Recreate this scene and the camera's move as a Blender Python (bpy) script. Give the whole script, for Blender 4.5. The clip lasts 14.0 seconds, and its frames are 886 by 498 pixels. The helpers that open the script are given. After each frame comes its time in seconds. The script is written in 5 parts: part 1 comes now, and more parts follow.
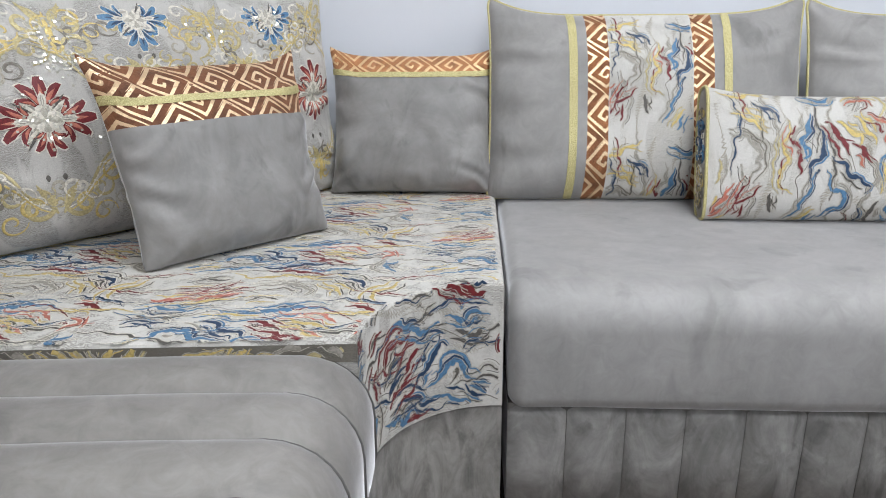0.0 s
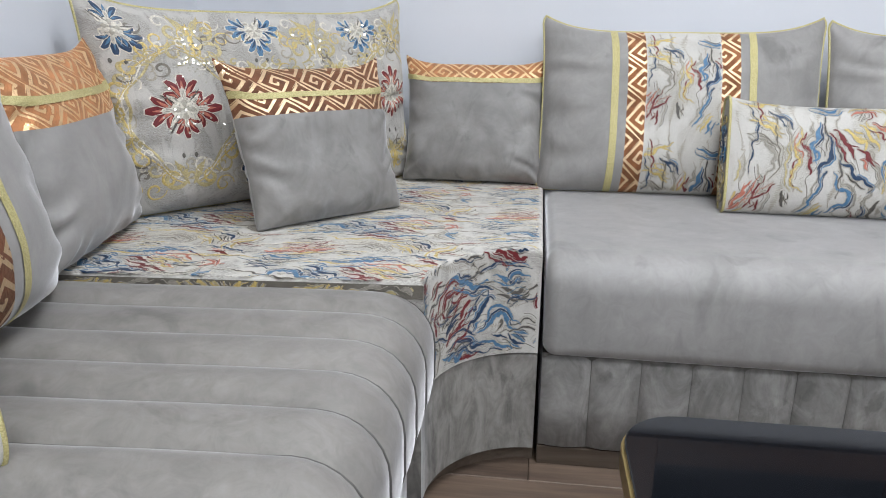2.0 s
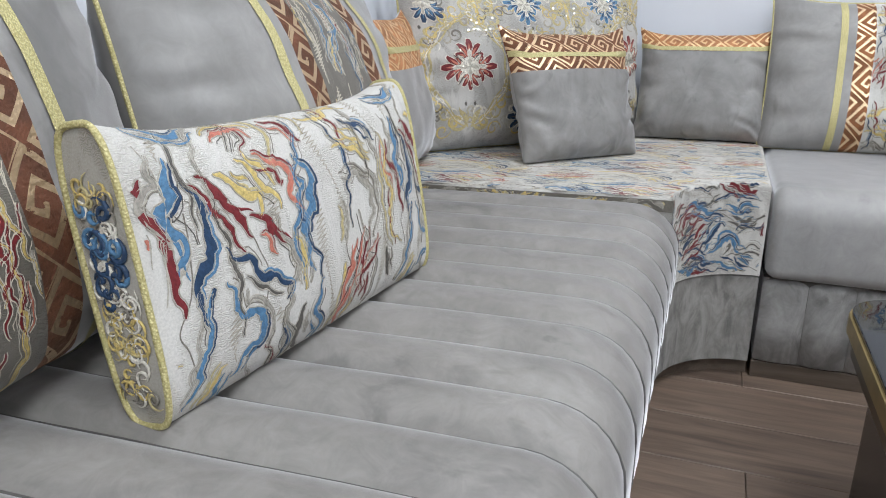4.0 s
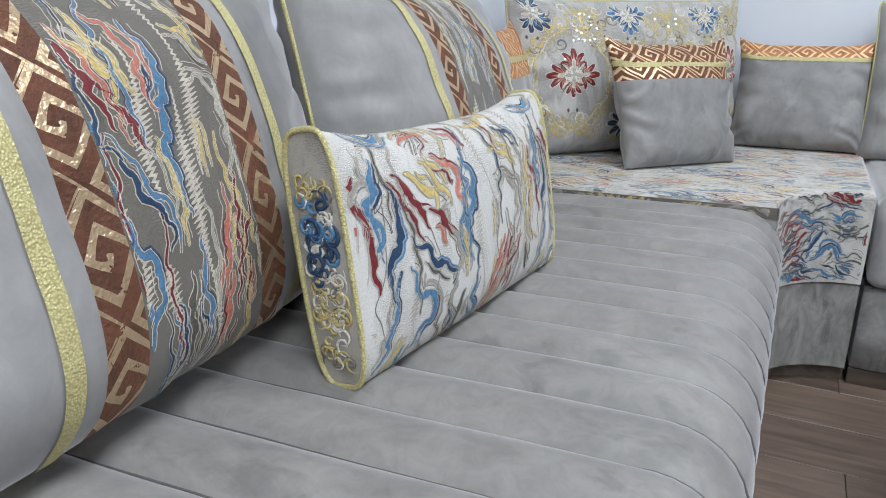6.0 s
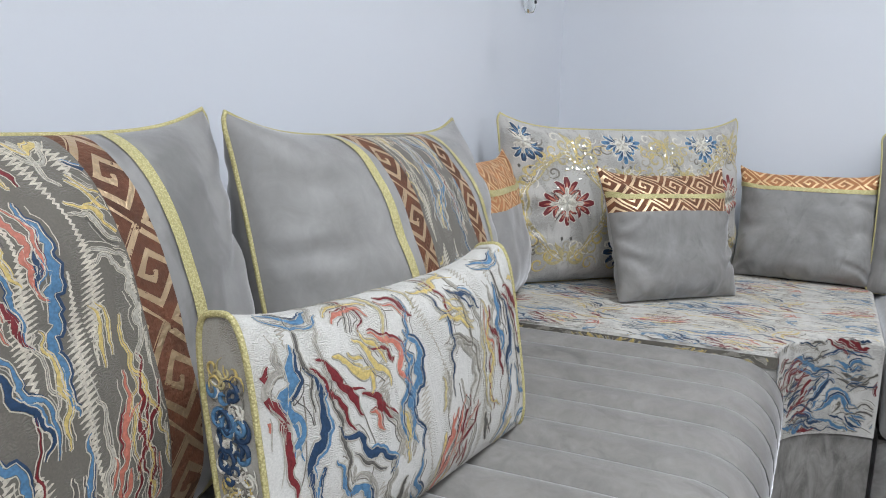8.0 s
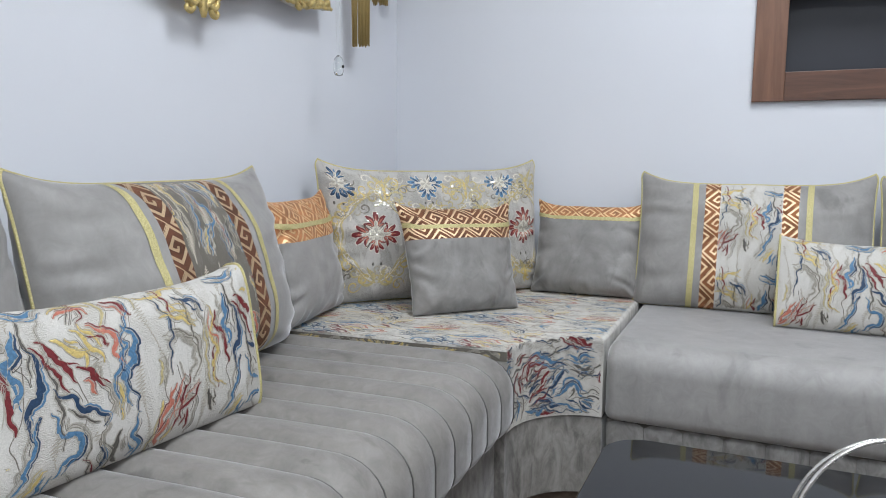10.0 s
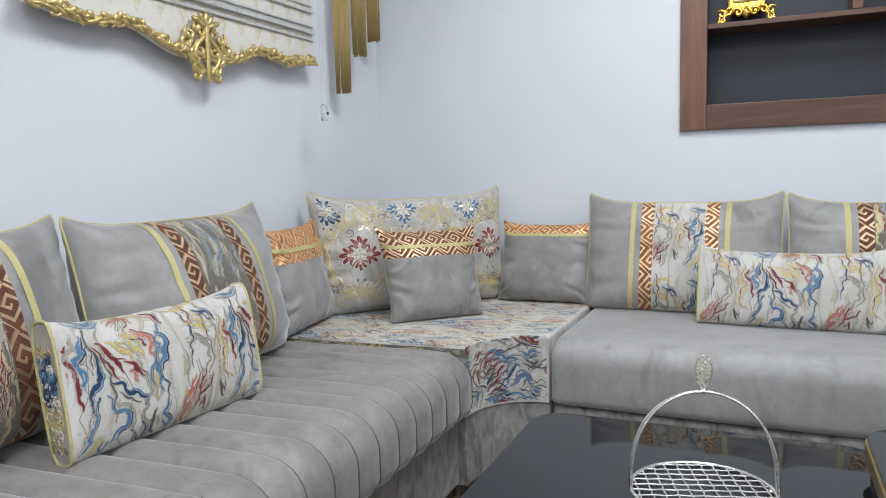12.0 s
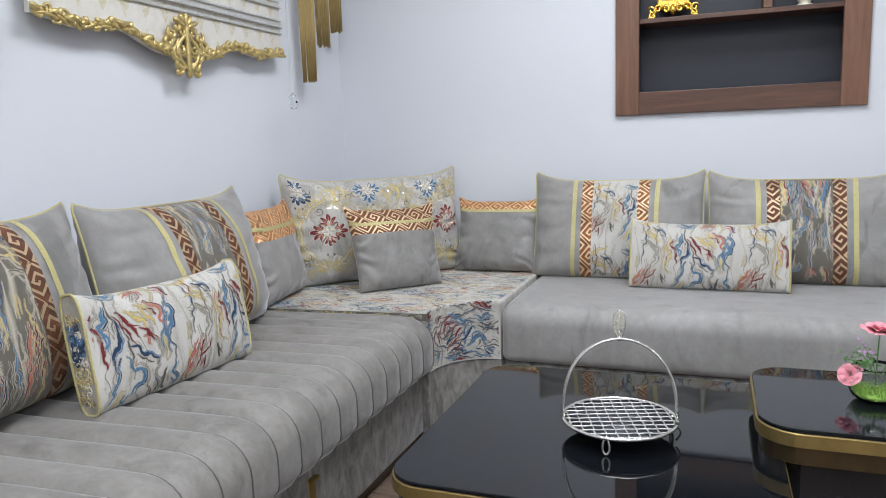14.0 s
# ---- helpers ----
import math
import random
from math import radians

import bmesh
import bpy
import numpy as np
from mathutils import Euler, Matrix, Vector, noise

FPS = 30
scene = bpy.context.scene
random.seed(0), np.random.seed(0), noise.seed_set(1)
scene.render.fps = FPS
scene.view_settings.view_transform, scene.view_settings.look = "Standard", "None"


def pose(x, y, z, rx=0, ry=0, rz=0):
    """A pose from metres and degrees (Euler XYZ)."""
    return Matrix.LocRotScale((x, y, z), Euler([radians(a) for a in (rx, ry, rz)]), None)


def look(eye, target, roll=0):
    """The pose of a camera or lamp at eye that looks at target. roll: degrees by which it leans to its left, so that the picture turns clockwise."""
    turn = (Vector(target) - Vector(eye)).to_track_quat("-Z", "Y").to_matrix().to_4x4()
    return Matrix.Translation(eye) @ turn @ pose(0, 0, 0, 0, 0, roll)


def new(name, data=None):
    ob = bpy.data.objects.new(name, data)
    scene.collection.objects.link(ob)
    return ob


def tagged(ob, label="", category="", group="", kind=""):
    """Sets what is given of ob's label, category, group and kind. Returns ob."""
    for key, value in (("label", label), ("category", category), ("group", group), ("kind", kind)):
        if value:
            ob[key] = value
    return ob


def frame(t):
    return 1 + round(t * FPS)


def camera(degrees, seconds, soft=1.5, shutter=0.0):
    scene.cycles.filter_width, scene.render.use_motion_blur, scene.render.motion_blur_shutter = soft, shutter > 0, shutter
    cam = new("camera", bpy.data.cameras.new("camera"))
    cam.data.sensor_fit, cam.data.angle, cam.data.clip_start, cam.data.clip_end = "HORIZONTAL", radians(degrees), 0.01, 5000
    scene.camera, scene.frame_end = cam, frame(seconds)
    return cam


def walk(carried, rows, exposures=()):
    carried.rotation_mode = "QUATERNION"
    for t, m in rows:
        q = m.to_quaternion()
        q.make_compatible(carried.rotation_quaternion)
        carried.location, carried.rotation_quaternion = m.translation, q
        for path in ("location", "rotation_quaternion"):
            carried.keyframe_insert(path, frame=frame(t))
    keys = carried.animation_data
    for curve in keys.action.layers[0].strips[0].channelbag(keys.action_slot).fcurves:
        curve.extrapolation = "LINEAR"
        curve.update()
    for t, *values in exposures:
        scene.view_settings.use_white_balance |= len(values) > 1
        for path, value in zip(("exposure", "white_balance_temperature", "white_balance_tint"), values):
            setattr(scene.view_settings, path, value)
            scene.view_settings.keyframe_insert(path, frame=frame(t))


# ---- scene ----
cam = camera(63.7, 14.0, soft=1.0)
PATH = [
    (0, (1.027, -1.898, 0.907), (0.949, 0.004, 0.296), -0.4),
    (0.5, (0.949, -1.936, 0.923), (0.848, -0.032, 0.321), -0.6),
    (1, (0.964, -2.014, 0.904), (0.819, -0.121, 0.273), -0.2),
    (1.5, (1.017, -2.093, 0.916), (0.824, -0.2, 0.301), 0.3),
    (2, (1.053, -2.183, 0.927), (0.815, -0.29, 0.33), 0.6),
    (2.5, (1.069, -2.243, 0.931), (0.794, -0.348, 0.353), 0.9),
    (3, (1.027, -2.325, 0.899), (0.725, -0.431, 0.332), 1.0),
    (3.5, (0.959, -2.478, 0.864), (0.437, -0.641, 0.269), 0.2),
    (3.7, (0.952, -2.537, 0.865), (0.325, -0.736, 0.262), -0.2),
    (5.8, (0.89, -2.749, 0.882), (0.103, -1.018, 0.263), 0.4),
    (6, (0.884, -2.749, 0.888), (0.044, -1.037, 0.283), 0.3),
    (6.5, (0.88, -2.762, 0.908), (-0.171, -1.153, 0.355), 0.4),
    (7, (0.877, -2.751, 0.93), (-0.304, -1.213, 0.44), 0.3),
    (7.5, (0.883, -2.698, 0.953), (-0.232, -1.093, 0.529), 0.3),
    (8, (0.923, -2.624, 0.968), (0.001, -0.885, 0.616), 1.2),
    (8.5, (1.016, -2.611, 0.996), (0.224, -0.797, 0.703), 1.5),
    (9, (1.176, -2.622, 0.997), (0.373, -0.811, 0.729), 1.1),
    (9.2, (1.241, -2.637, 0.993), (0.432, -0.827, 0.734), 1.0),
    (11.3, (1.686, -3.005, 1.03), (0.912, -1.177, 0.79), -0.9),
    (11.5, (1.714, -3.025, 1.038), (0.93, -1.199, 0.811), -1.1),
    (12, (1.733, -3.078, 1.052), (0.912, -1.266, 0.843), -1.5),
    (12.5, (1.717, -3.155, 1.039), (0.883, -1.355, 0.786), -1.5),
    (13, (1.706, -3.22, 1.04), (0.913, -1.407, 0.745), -1.4),
    (13.5, (1.74, -3.279, 1.061), (1.001, -1.445, 0.761), -1.5),
    (14, (1.835, -3.356, 1.1), (1.127, -1.508, 0.81), -2.0),
]
walk(cam, [(t, look(eye, target, roll)) for t, eye, target, roll in PATH], [(0.0, 0.04, 6480, 10), (3.0, 0.02, 6500, 10), (5.0, 0.04, 6230, 9), (7.0, -0.08, 6150, 9), (8.0, -0.15, 6350, 9), (9.0, -0.18, 6400, 9), (12.0, -0.1, 6450, 9), (14.0, -0.12, 6480, 10)])

# ---- world and lights ----
world = bpy.data.worlds.new("world")
scene.world = world
world.use_nodes = True
world.node_tree.nodes["Background"].inputs[0].default_value = (0.75, 0.85, 1.0, 1)
world.node_tree.nodes["Background"].inputs[1].default_value = 0.3
LAMPS = [(1.7, -1.4), (1.7, -3.6), (1.7, -5.8), (4.7, -3.2), (4.5, -5.4)]
LAMP_WATTS = 37.5
LAMP_COLOUR = (0.905, 0.953, 1.0)
CEILING = 2.9


# ---- materials ----
def mat(name):
    m = bpy.data.materials.new(name)
    m.use_nodes = True
    return m, m.node_tree.nodes, m.node_tree.links, m.node_tree.nodes["Principled BSDF"]


def ramp(nodes, stops):
    r = nodes.new("ShaderNodeValToRGB")
    while len(r.color_ramp.elements) < len(stops):
        r.color_ramp.elements.new(0.5)
    for e, (p, c) in zip(r.color_ramp.elements, stops):
        e.position, e.color = p, (*c, 1)
    return r


def noise_tex(nodes, links, scale, detail=4.0, rough=0.55, coord="Object", stretch=None, distort=0.0):
    tc = nodes.new("ShaderNodeNewGeometry") if coord == "Position" else nodes.new("ShaderNodeTexCoord")
    n = nodes.new("ShaderNodeTexNoise")
    n.inputs["Scale"].default_value, n.inputs["Detail"].default_value = scale, detail
    n.inputs["Roughness"].default_value, n.inputs["Distortion"].default_value = rough, distort
    if stretch:
        mp = nodes.new("ShaderNodeMapping")
        mp.inputs["Scale"].default_value = stretch
        links.new(tc.outputs[coord], mp.inputs[0])
        links.new(mp.outputs[0], n.inputs["Vector"])
    else:
        links.new(tc.outputs[coord], n.inputs["Vector"])
    return n


def add_bump(nodes, links, bsdf, src, strength, distance):
    b = nodes.new("ShaderNodeBump")
    b.inputs["Strength"].default_value, b.inputs["Distance"].default_value = strength, distance
    links.new(src, b.inputs["Height"])
    if bsdf.inputs["Normal"].links:
        links.new(bsdf.inputs["Normal"].links[0].from_socket, b.inputs["Normal"])
    links.new(b.outputs[0], bsdf.inputs["Normal"])


def mix_colour(nodes, links, fac, a, b, blend="MIX"):
    m = nodes.new("ShaderNodeMix")
    m.data_type, m.blend_type = "RGBA", blend
    for sock, v in ((m.inputs[0], fac), (m.inputs[6], a), (m.inputs[7], b)):
        if isinstance(v, (int, float)):
            sock.default_value = v
        elif isinstance(v, tuple):
            sock.default_value = (*v, 1)
        else:
            links.new(v, sock)
    return m.outputs[2]


def velvet(name, colour, smudge=(4.5, 3.0, 7.0), sheen=0.7, contrast=0.3, grain=0.14, mark_depth=0.30):
    """Pile fabric: brushed patches where the nap lies another way, hand marks, soft sheen."""
    m, n, l, b = mat(name)
    big = noise_tex(n, l, 1.0, 5.0, 0.62, stretch=smudge, distort=1.2, coord="Position")
    mark = noise_tex(n, l, 1.7, 4.0, 0.55, stretch=tuple(s * k for s, k in zip(smudge, (1.0, 1.0, 0.6))), distort=0.7, coord="Position")
    dark = tuple(c * (1 - contrast) for c in colour)
    light = tuple(min(1, c * (1 + contrast)) for c in colour)
    r = ramp(n, [(0.36, dark), (0.5, colour), (0.64, light)])
    l.new(big.outputs[0], r.inputs[0])
    mr = ramp(n, [(0.32, (1 - mark_depth,) * 3), (0.41, (1.0,) * 3), (0.60, (1.0,) * 3), (0.72, (1.10,) * 3)])
    l.new(mark.outputs[0], mr.inputs[0])
    nap = noise_tex(n, l, 26.0, 5.0, 0.7, coord="Position", distort=1.0)
    nr = ramp(n, [(0.28, (1 - grain,) * 3), (0.5, (1.0,) * 3), (0.72, (1 + grain,) * 3)])
    l.new(nap.outputs[0], nr.inputs[0])
    marked = mix_colour(n, l, 1.0, r.outputs[0], mr.outputs[0], "MULTIPLY")
    l.new(mix_colour(n, l, 1.0, marked, nr.outputs[0], "MULTIPLY"), b.inputs["Base Color"])
    rr = ramp(n, [(0.3, (0.66,) * 3), (0.7, (0.46,) * 3)])
    l.new(mark.outputs[0], rr.inputs[0])
    l.new(rr.outputs[0], b.inputs["Roughness"])
    b.inputs["Sheen Weight"].default_value = sheen
    b.inputs["Sheen Roughness"].default_value = 0.30
    b.inputs["Sheen Tint"].default_value = (0.97, 0.97, 1.0, 1)
    b.inputs["Specular IOR Level"].default_value = 0.34
    fine = noise_tex(n, l, 900.0, 2.0)
    add_bump(n, l, b, fine.outputs[0], 0.15, 0.0008)
    crease = noise_tex(n, l, 12.0, 4.0, 0.55, coord="Position")
    add_bump(n, l, b, crease.outputs[0], 0.10, 0.010)
    return m


GREY = velvet("grey_velvet", (0.285, 0.274, 0.265), smudge=(5.0, 5.0, 3.0), contrast=0.12, grain=0.09, mark_depth=0.26, sheen=0.85)
GREY_BRUSHED = velvet("grey_velvet_brushed", (0.245, 0.235, 0.227), smudge=(7.0, 7.0, 5.0), contrast=0.14, grain=0.10, mark_depth=0.24, sheen=0.85)
GREY_SOFT = velvet("grey_velvet_seat", (0.312, 0.301, 0.292), smudge=(6.0, 6.0, 2.2), contrast=0.08, grain=0.11, sheen=1.0, mark_depth=0.18)
GREY_RIB = velvet("grey_velvet_channels", (0.232, 0.218, 0.205), smudge=(5.0, 8.0, 7.0), contrast=0.13, sheen=0.85, grain=0.15, mark_depth=0.20)
GREY_MOTTLE = velvet("grey_velvet_mottled", (0.275, 0.265, 0.255), smudge=(13.0, 13.0, 8.0), contrast=0.28, sheen=0.5)
GREY_DARK = velvet("grey_velvet_base", (0.225, 0.214, 0.200), smudge=(19.0, 19.0, 9.0), contrast=0.36, sheen=0.4)


def woven(name, ground, thread, scale=260.0):
    """Jacquard ground cloth with a zigzag thread relief."""
    m, n, l, b = mat(name)
    tc = n.new("ShaderNodeTexCoord")
    w = n.new("ShaderNodeTexWave")
    w.wave_type, w.bands_direction, w.wave_profile = "BANDS", "Z", "SIN"
    w.inputs["Scale"].default_value, w.inputs["Distortion"].default_value = scale / 2.2, 16.0
    w.inputs["Detail"].default_value, w.inputs["Detail Scale"].default_value = 2.0, 0.9
    l.new(tc.outputs["Object"], w.inputs["Vector"])
    patch = noise_tex(n, l, 9.0, 3.0, 0.6, stretch=(1.6, 1.6, 0.7), distort=1.6)
    pr = ramp(n, [(0.44, (0, 0, 0)), (0.56, (1, 1, 1))])
    l.new(patch.outputs[0], pr.inputs[0])
    mul = n.new("ShaderNodeMath")
    mul.operation = "MULTIPLY"
    l.new(w.outputs["Fac"], mul.inputs[0])
    l.new(pr.outputs[0], mul.inputs[1])
    col = mix_colour(n, l, mul.outputs[0], ground, thread)
    fine = noise_tex(n, l, 500.0, 2.0)
    tone = ramp(n, [(0.3, (0.86,) * 3), (0.7, (1.06,) * 3)])
    l.new(fine.outputs[0], tone.inputs[0])
    l.new(mix_colour(n, l, 1.0, col, tone.outputs[0], "MULTIPLY"), b.inputs["Base Color"])
    b.inputs["Roughness"].default_value = 0.72
    b.inputs["Sheen Weight"].default_value = 0.2
    add_bump(n, l, b, mul.outputs[0], 0.5, 0.0012)
    add_bump(n, l, b, fine.outputs[0], 0.25, 0.0006)
    return m


CREAM = woven("cream_jacquard", (0.58, 0.56, 0.525), (0.50, 0.475, 0.43))
TAUPE = woven("taupe_jacquard", (0.135, 0.12, 0.098), (0.16, 0.145, 0.12))
TAUPE_GUSSET = woven("gusset_cloth", (0.36, 0.335, 0.29), (0.27, 0.24, 0.19))
DAMASK = woven("damask_cloth", (0.50, 0.48, 0.45), (0.29, 0.27, 0.245))
SEAT_CLOTH = woven("seat_jacquard", (0.60, 0.58, 0.54), (0.33, 0.31, 0.28))


def thread(name, colour, rough=0.5, metal=0.0, spec=0.4):
    m, n, l, b = mat(name)
    t = noise_tex(n, l, 260.0, 3.0)
    r = ramp(n, [(0.3, tuple(c * 0.7 for c in colour)), (0.7, tuple(min(1, c * 1.2) for c in colour))])
    l.new(t.outputs[0], r.inputs[0])
    l.new(r.outputs[0], b.inputs["Base Color"])
    b.inputs["Roughness"].default_value, b.inputs["Metallic"].default_value = rough, metal
    b.inputs["Specular IOR Level"].default_value = spec
    add_bump(n, l, b, t.outputs[0], 0.5, 0.001)
    return m


THREADS = {
    "red": thread("thread_red", (0.17, 0.020, 0.024)),
    "coral": thread("thread_coral", (0.50, 0.17, 0.12)),
    "navy": thread("thread_navy", (0.022, 0.052, 0.11)),
    "blue": thread("thread_blue", (0.085, 0.195, 0.33)),
    "gold": thread("thread_gold", (0.60, 0.46, 0.17), 0.45, 0.15),
    "grey": thread("thread_grey", (0.11, 0.10, 0.088)),
    "line": thread("thread_line", (0.20, 0.18, 0.15)),
    "cream": thread("thread_cream", (0.68, 0.64, 0.56)),
    "edge": thread("thread_edge", (0.43, 0.40, 0.34)),
    "zig": thread("thread_zigzag", (0.40, 0.365, 0.30)),
    "cord": thread("thread_cord", (0.56, 0.51, 0.42)),
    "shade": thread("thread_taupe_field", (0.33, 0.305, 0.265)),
    "ochre": thread("thread_ochre", (0.50, 0.42, 0.22), 0.5, 0.1),
}


def braid():
    m, n, l, b = mat("yellow_braid")
    tc = n.new("ShaderNodeTexCoord")
    v = n.new("ShaderNodeTexVoronoi")
    v.inputs["Scale"].default_value = 420.0
    l.new(tc.outputs["Object"], v.inputs["Vector"])
    r = ramp(n, [(0.1, (0.70, 0.63, 0.33)), (0.7, (0.46, 0.40, 0.17))])
    l.new(v.outputs["Distance"], r.inputs[0])
    l.new(r.outputs[0], b.inputs["Base Color"])
    b.inputs["Roughness"].default_value, b.inputs["Metallic"].default_value = 0.42, 0.15
    add_bump(n, l, b, v.outputs["Distance"], 0.7, 0.0016)
    return m


BRAID = braid()


def key_velvet(name, cell=0.068, turn=45.0, copper=(0.135, 0.042, 0.017), foil=(0.80, 0.60, 0.38), sheen=0.35):
    """Copper velvet with a stamped square-spiral key in gold foil."""
    m, n, l, b = mat(name)

    def op(kind, a, c=None):
        x = n.new("ShaderNodeMath")
        x.operation = kind
        for i, v in enumerate((a, c)):
            if v is None:
                continue
            if isinstance(v, (int, float)):
                x.inputs[i].default_value = v
            else:
                l.new(v, x.inputs[i])
        return x.outputs[0]

    uv = n.new("ShaderNodeUVMap")
    mp = n.new("ShaderNodeMapping")
    mp.inputs["Rotation"].default_value = (0, 0, radians(turn))
    mp.inputs["Scale"].default_value = (1 / cell, 1 / cell, 1)
    l.new(uv.outputs[0], mp.inputs[0])
    sp = n.new("ShaderNodeSeparateXYZ")
    l.new(mp.outputs[0], sp.inputs[0])
    ax = op("SUBTRACT", op("FRACT", sp.outputs[0]), 0.5)
    ay = op("SUBTRACT", op("FRACT", sp.outputs[1]), 0.5)
    ring = op("MAXIMUM", op("ABSOLUTE", ax), op("ABSOLUTE", ay))
    ang = op("DIVIDE", op("ARCTAN2", ay, ax), 2 * math.pi)
    spiral = op("FRACT", op("ADD", op("MULTIPLY", ring, 4.0), ang))
    line = op("LESS_THAN", spiral, 0.37)
    wear = noise_tex(n, l, 60.0, 4.0, 0.7)
    shown = op("MULTIPLY", line, op("GREATER_THAN", wear.outputs[0], 0.36))
    pile = noise_tex(n, l, 28.0, 3.0)
    pr = ramp(n, [(0.3, tuple(c * 0.6 for c in copper)), (0.7, tuple(c * 1.5 for c in copper))])
    l.new(pile.outputs[0], pr.inputs[0])
    l.new(mix_colour(n, l, shown, pr.outputs[0], foil), b.inputs["Base Color"])
    l.new(op("MULTIPLY", shown, 0.75), b.inputs["Metallic"])
    l.new(op("SUBTRACT", 0.75, op("MULTIPLY", shown, 0.42)), b.inputs["Roughness"])
    b.inputs["Sheen Weight"].default_value = sheen
    b.inputs["Sheen Tint"].default_value = (0.9, 0.55, 0.3, 1)
    add_bump(n, l, b, line, 0.35, 0.0015)
    crinkle = noise_tex(n, l, 190.0, 2.0)
    add_bump(n, l, b, crinkle.outputs[0], 0.9, 0.003)
    return m


# One copper velvet; lighter and darker copies put each cushion's light into the colour.
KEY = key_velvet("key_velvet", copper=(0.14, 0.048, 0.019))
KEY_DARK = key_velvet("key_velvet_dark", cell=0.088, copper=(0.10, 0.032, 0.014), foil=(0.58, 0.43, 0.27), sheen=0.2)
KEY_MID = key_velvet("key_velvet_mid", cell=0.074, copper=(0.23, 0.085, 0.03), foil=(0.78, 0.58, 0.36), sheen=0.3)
KEY_LIT = key_velvet("key_velvet_lit", copper=(0.40, 0.165, 0.065), foil=(0.85, 0.60, 0.34))


def wall_paint(name, colour):
    m, n, l, b = mat(name)
    big = noise_tex(n, l, 1.3, 3.0)
    r = ramp(n, [(0.3, tuple(c * 0.97 for c in colour)), (0.7, colour)])
    l.new(big.outputs[0], r.inputs[0])
    l.new(r.outputs[0], b.inputs["Base Color"])
    b.inputs["Roughness"].default_value = 0.55
    b.inputs["Specular IOR Level"].default_value = 0.3
    fine = noise_tex(n, l, 130.0, 3.0)
    add_bump(n, l, b, fine.outputs[0], 0.1, 0.0015)
    return m


PAINT = wall_paint("wall_paint", (0.70, 0.715, 0.76))
CEIL = wall_paint("ceiling_paint", (0.80, 0.80, 0.80))


def wood(name, dark, light, along="X", scale=1.0, rough=0.42):
    m, n, l, b = mat(name)
    st = {"X": (1.2, 14, 14), "Y": (14, 1.2, 14), "Z": (14, 14, 1.2)}[along]
    st = tuple(s * scale for s in st)
    grain = noise_tex(n, l, 3.0, 6.0, 0.65, stretch=st, distort=0.6, coord="Position")
    oi = n.new("ShaderNodeObjectInfo")
    add = n.new("ShaderNodeMath")
    add.operation = "MULTIPLY_ADD"
    l.new(oi.outputs["Random"], add.inputs[0])
    add.inputs[1].default_value = 0.16
    l.new(grain.outputs[0], add.inputs[2])
    r = ramp(n, [(0.35, dark), (0.75, light)])
    l.new(add.outputs[0], r.inputs[0])
    l.new(r.outputs[0], b.inputs["Base Color"])
    b.inputs["Roughness"].default_value = rough
    fine = noise_tex(n, l, 14.0, 4.0, 0.7, stretch=st, coord="Position")
    add_bump(n, l, b, fine.outputs[0], 0.15, 0.001)
    return m


FLOOR = wood("floor_oak", (0.075, 0.052, 0.04), (0.19, 0.135, 0.10), "X", 1.0, 0.4)
PLINTH = wood("plinth_wood", (0.075, 0.055, 0.042), (0.15, 0.115, 0.088), "X")
WALNUT_V = wood("walnut_upright", (0.10, 0.045, 0.026), (0.20, 0.095, 0.055), "Z", 0.8)
WALNUT_H = wood("walnut_level", (0.065, 0.03, 0.02), (0.15, 0.07, 0.042), "X", 0.8)


def plain(name, colour, rough=0.5, metal=0.0, bump=0.0, spec=0.5, scale=80.0, vary=0.12):
    m, n, l, b = mat(name)
    t = noise_tex(n, l, scale, 3.0)
    r = ramp(n, [(0.3, tuple(c * (1 - vary) for c in colour)), (0.7, tuple(min(1, c * (1 + vary)) for c in colour))])
    l.new(t.outputs[0], r.inputs[0])
    l.new(r.outputs[0], b.inputs["Base Color"])
    b.inputs["Roughness"].default_value, b.inputs["Metallic"].default_value = rough, metal
    b.inputs["Specular IOR Level"].default_value = spec
    if bump:
        add_bump(n, l, b, t.outputs[0], bump, 0.002)
    return m


BLACK_GLASS = plain("black_glass", (0.006, 0.007, 0.009), 0.03, 0.0, spec=0.35, scale=4.0)
BLACK_LACQUER = plain("black_lacquer", (0.01, 0.011, 0.013), 0.22, 0.0, spec=0.5)
SEAM = plain("seam_thread", (0.10, 0.095, 0.09), 0.8)
BRONZE = plain("dark_bronze", (0.10, 0.072, 0.038), 0.3, 0.8, scale=20.0)
TRAY = plain("tray_grey", (0.055, 0.055, 0.068), 0.4, 0.2, scale=60.0)
WIRE = plain("lattice_wire", (0.55, 0.55, 0.54), 0.35, 0.6, 0.3, scale=300.0)
BRASS = plain("brushed_brass", (0.40, 0.29, 0.11), 0.33, 0.85, scale=30.0)
GILT = plain("gilt_plaster", (0.58, 0.45, 0.19), 0.38, 0.65, 0.3, scale=60.0, vary=0.3)
GILT_BRIGHT = plain("polished_gilt", (0.85, 0.55, 0.10), 0.22, 0.9, 0.2)
SILVER = plain("silver_plate", (0.74, 0.73, 0.70), 0.25, 0.9, 0.35, scale=300.0)
NAVY = plain("niche_back", (0.018, 0.020, 0.030), 0.45, 0.0, scale=3.0)


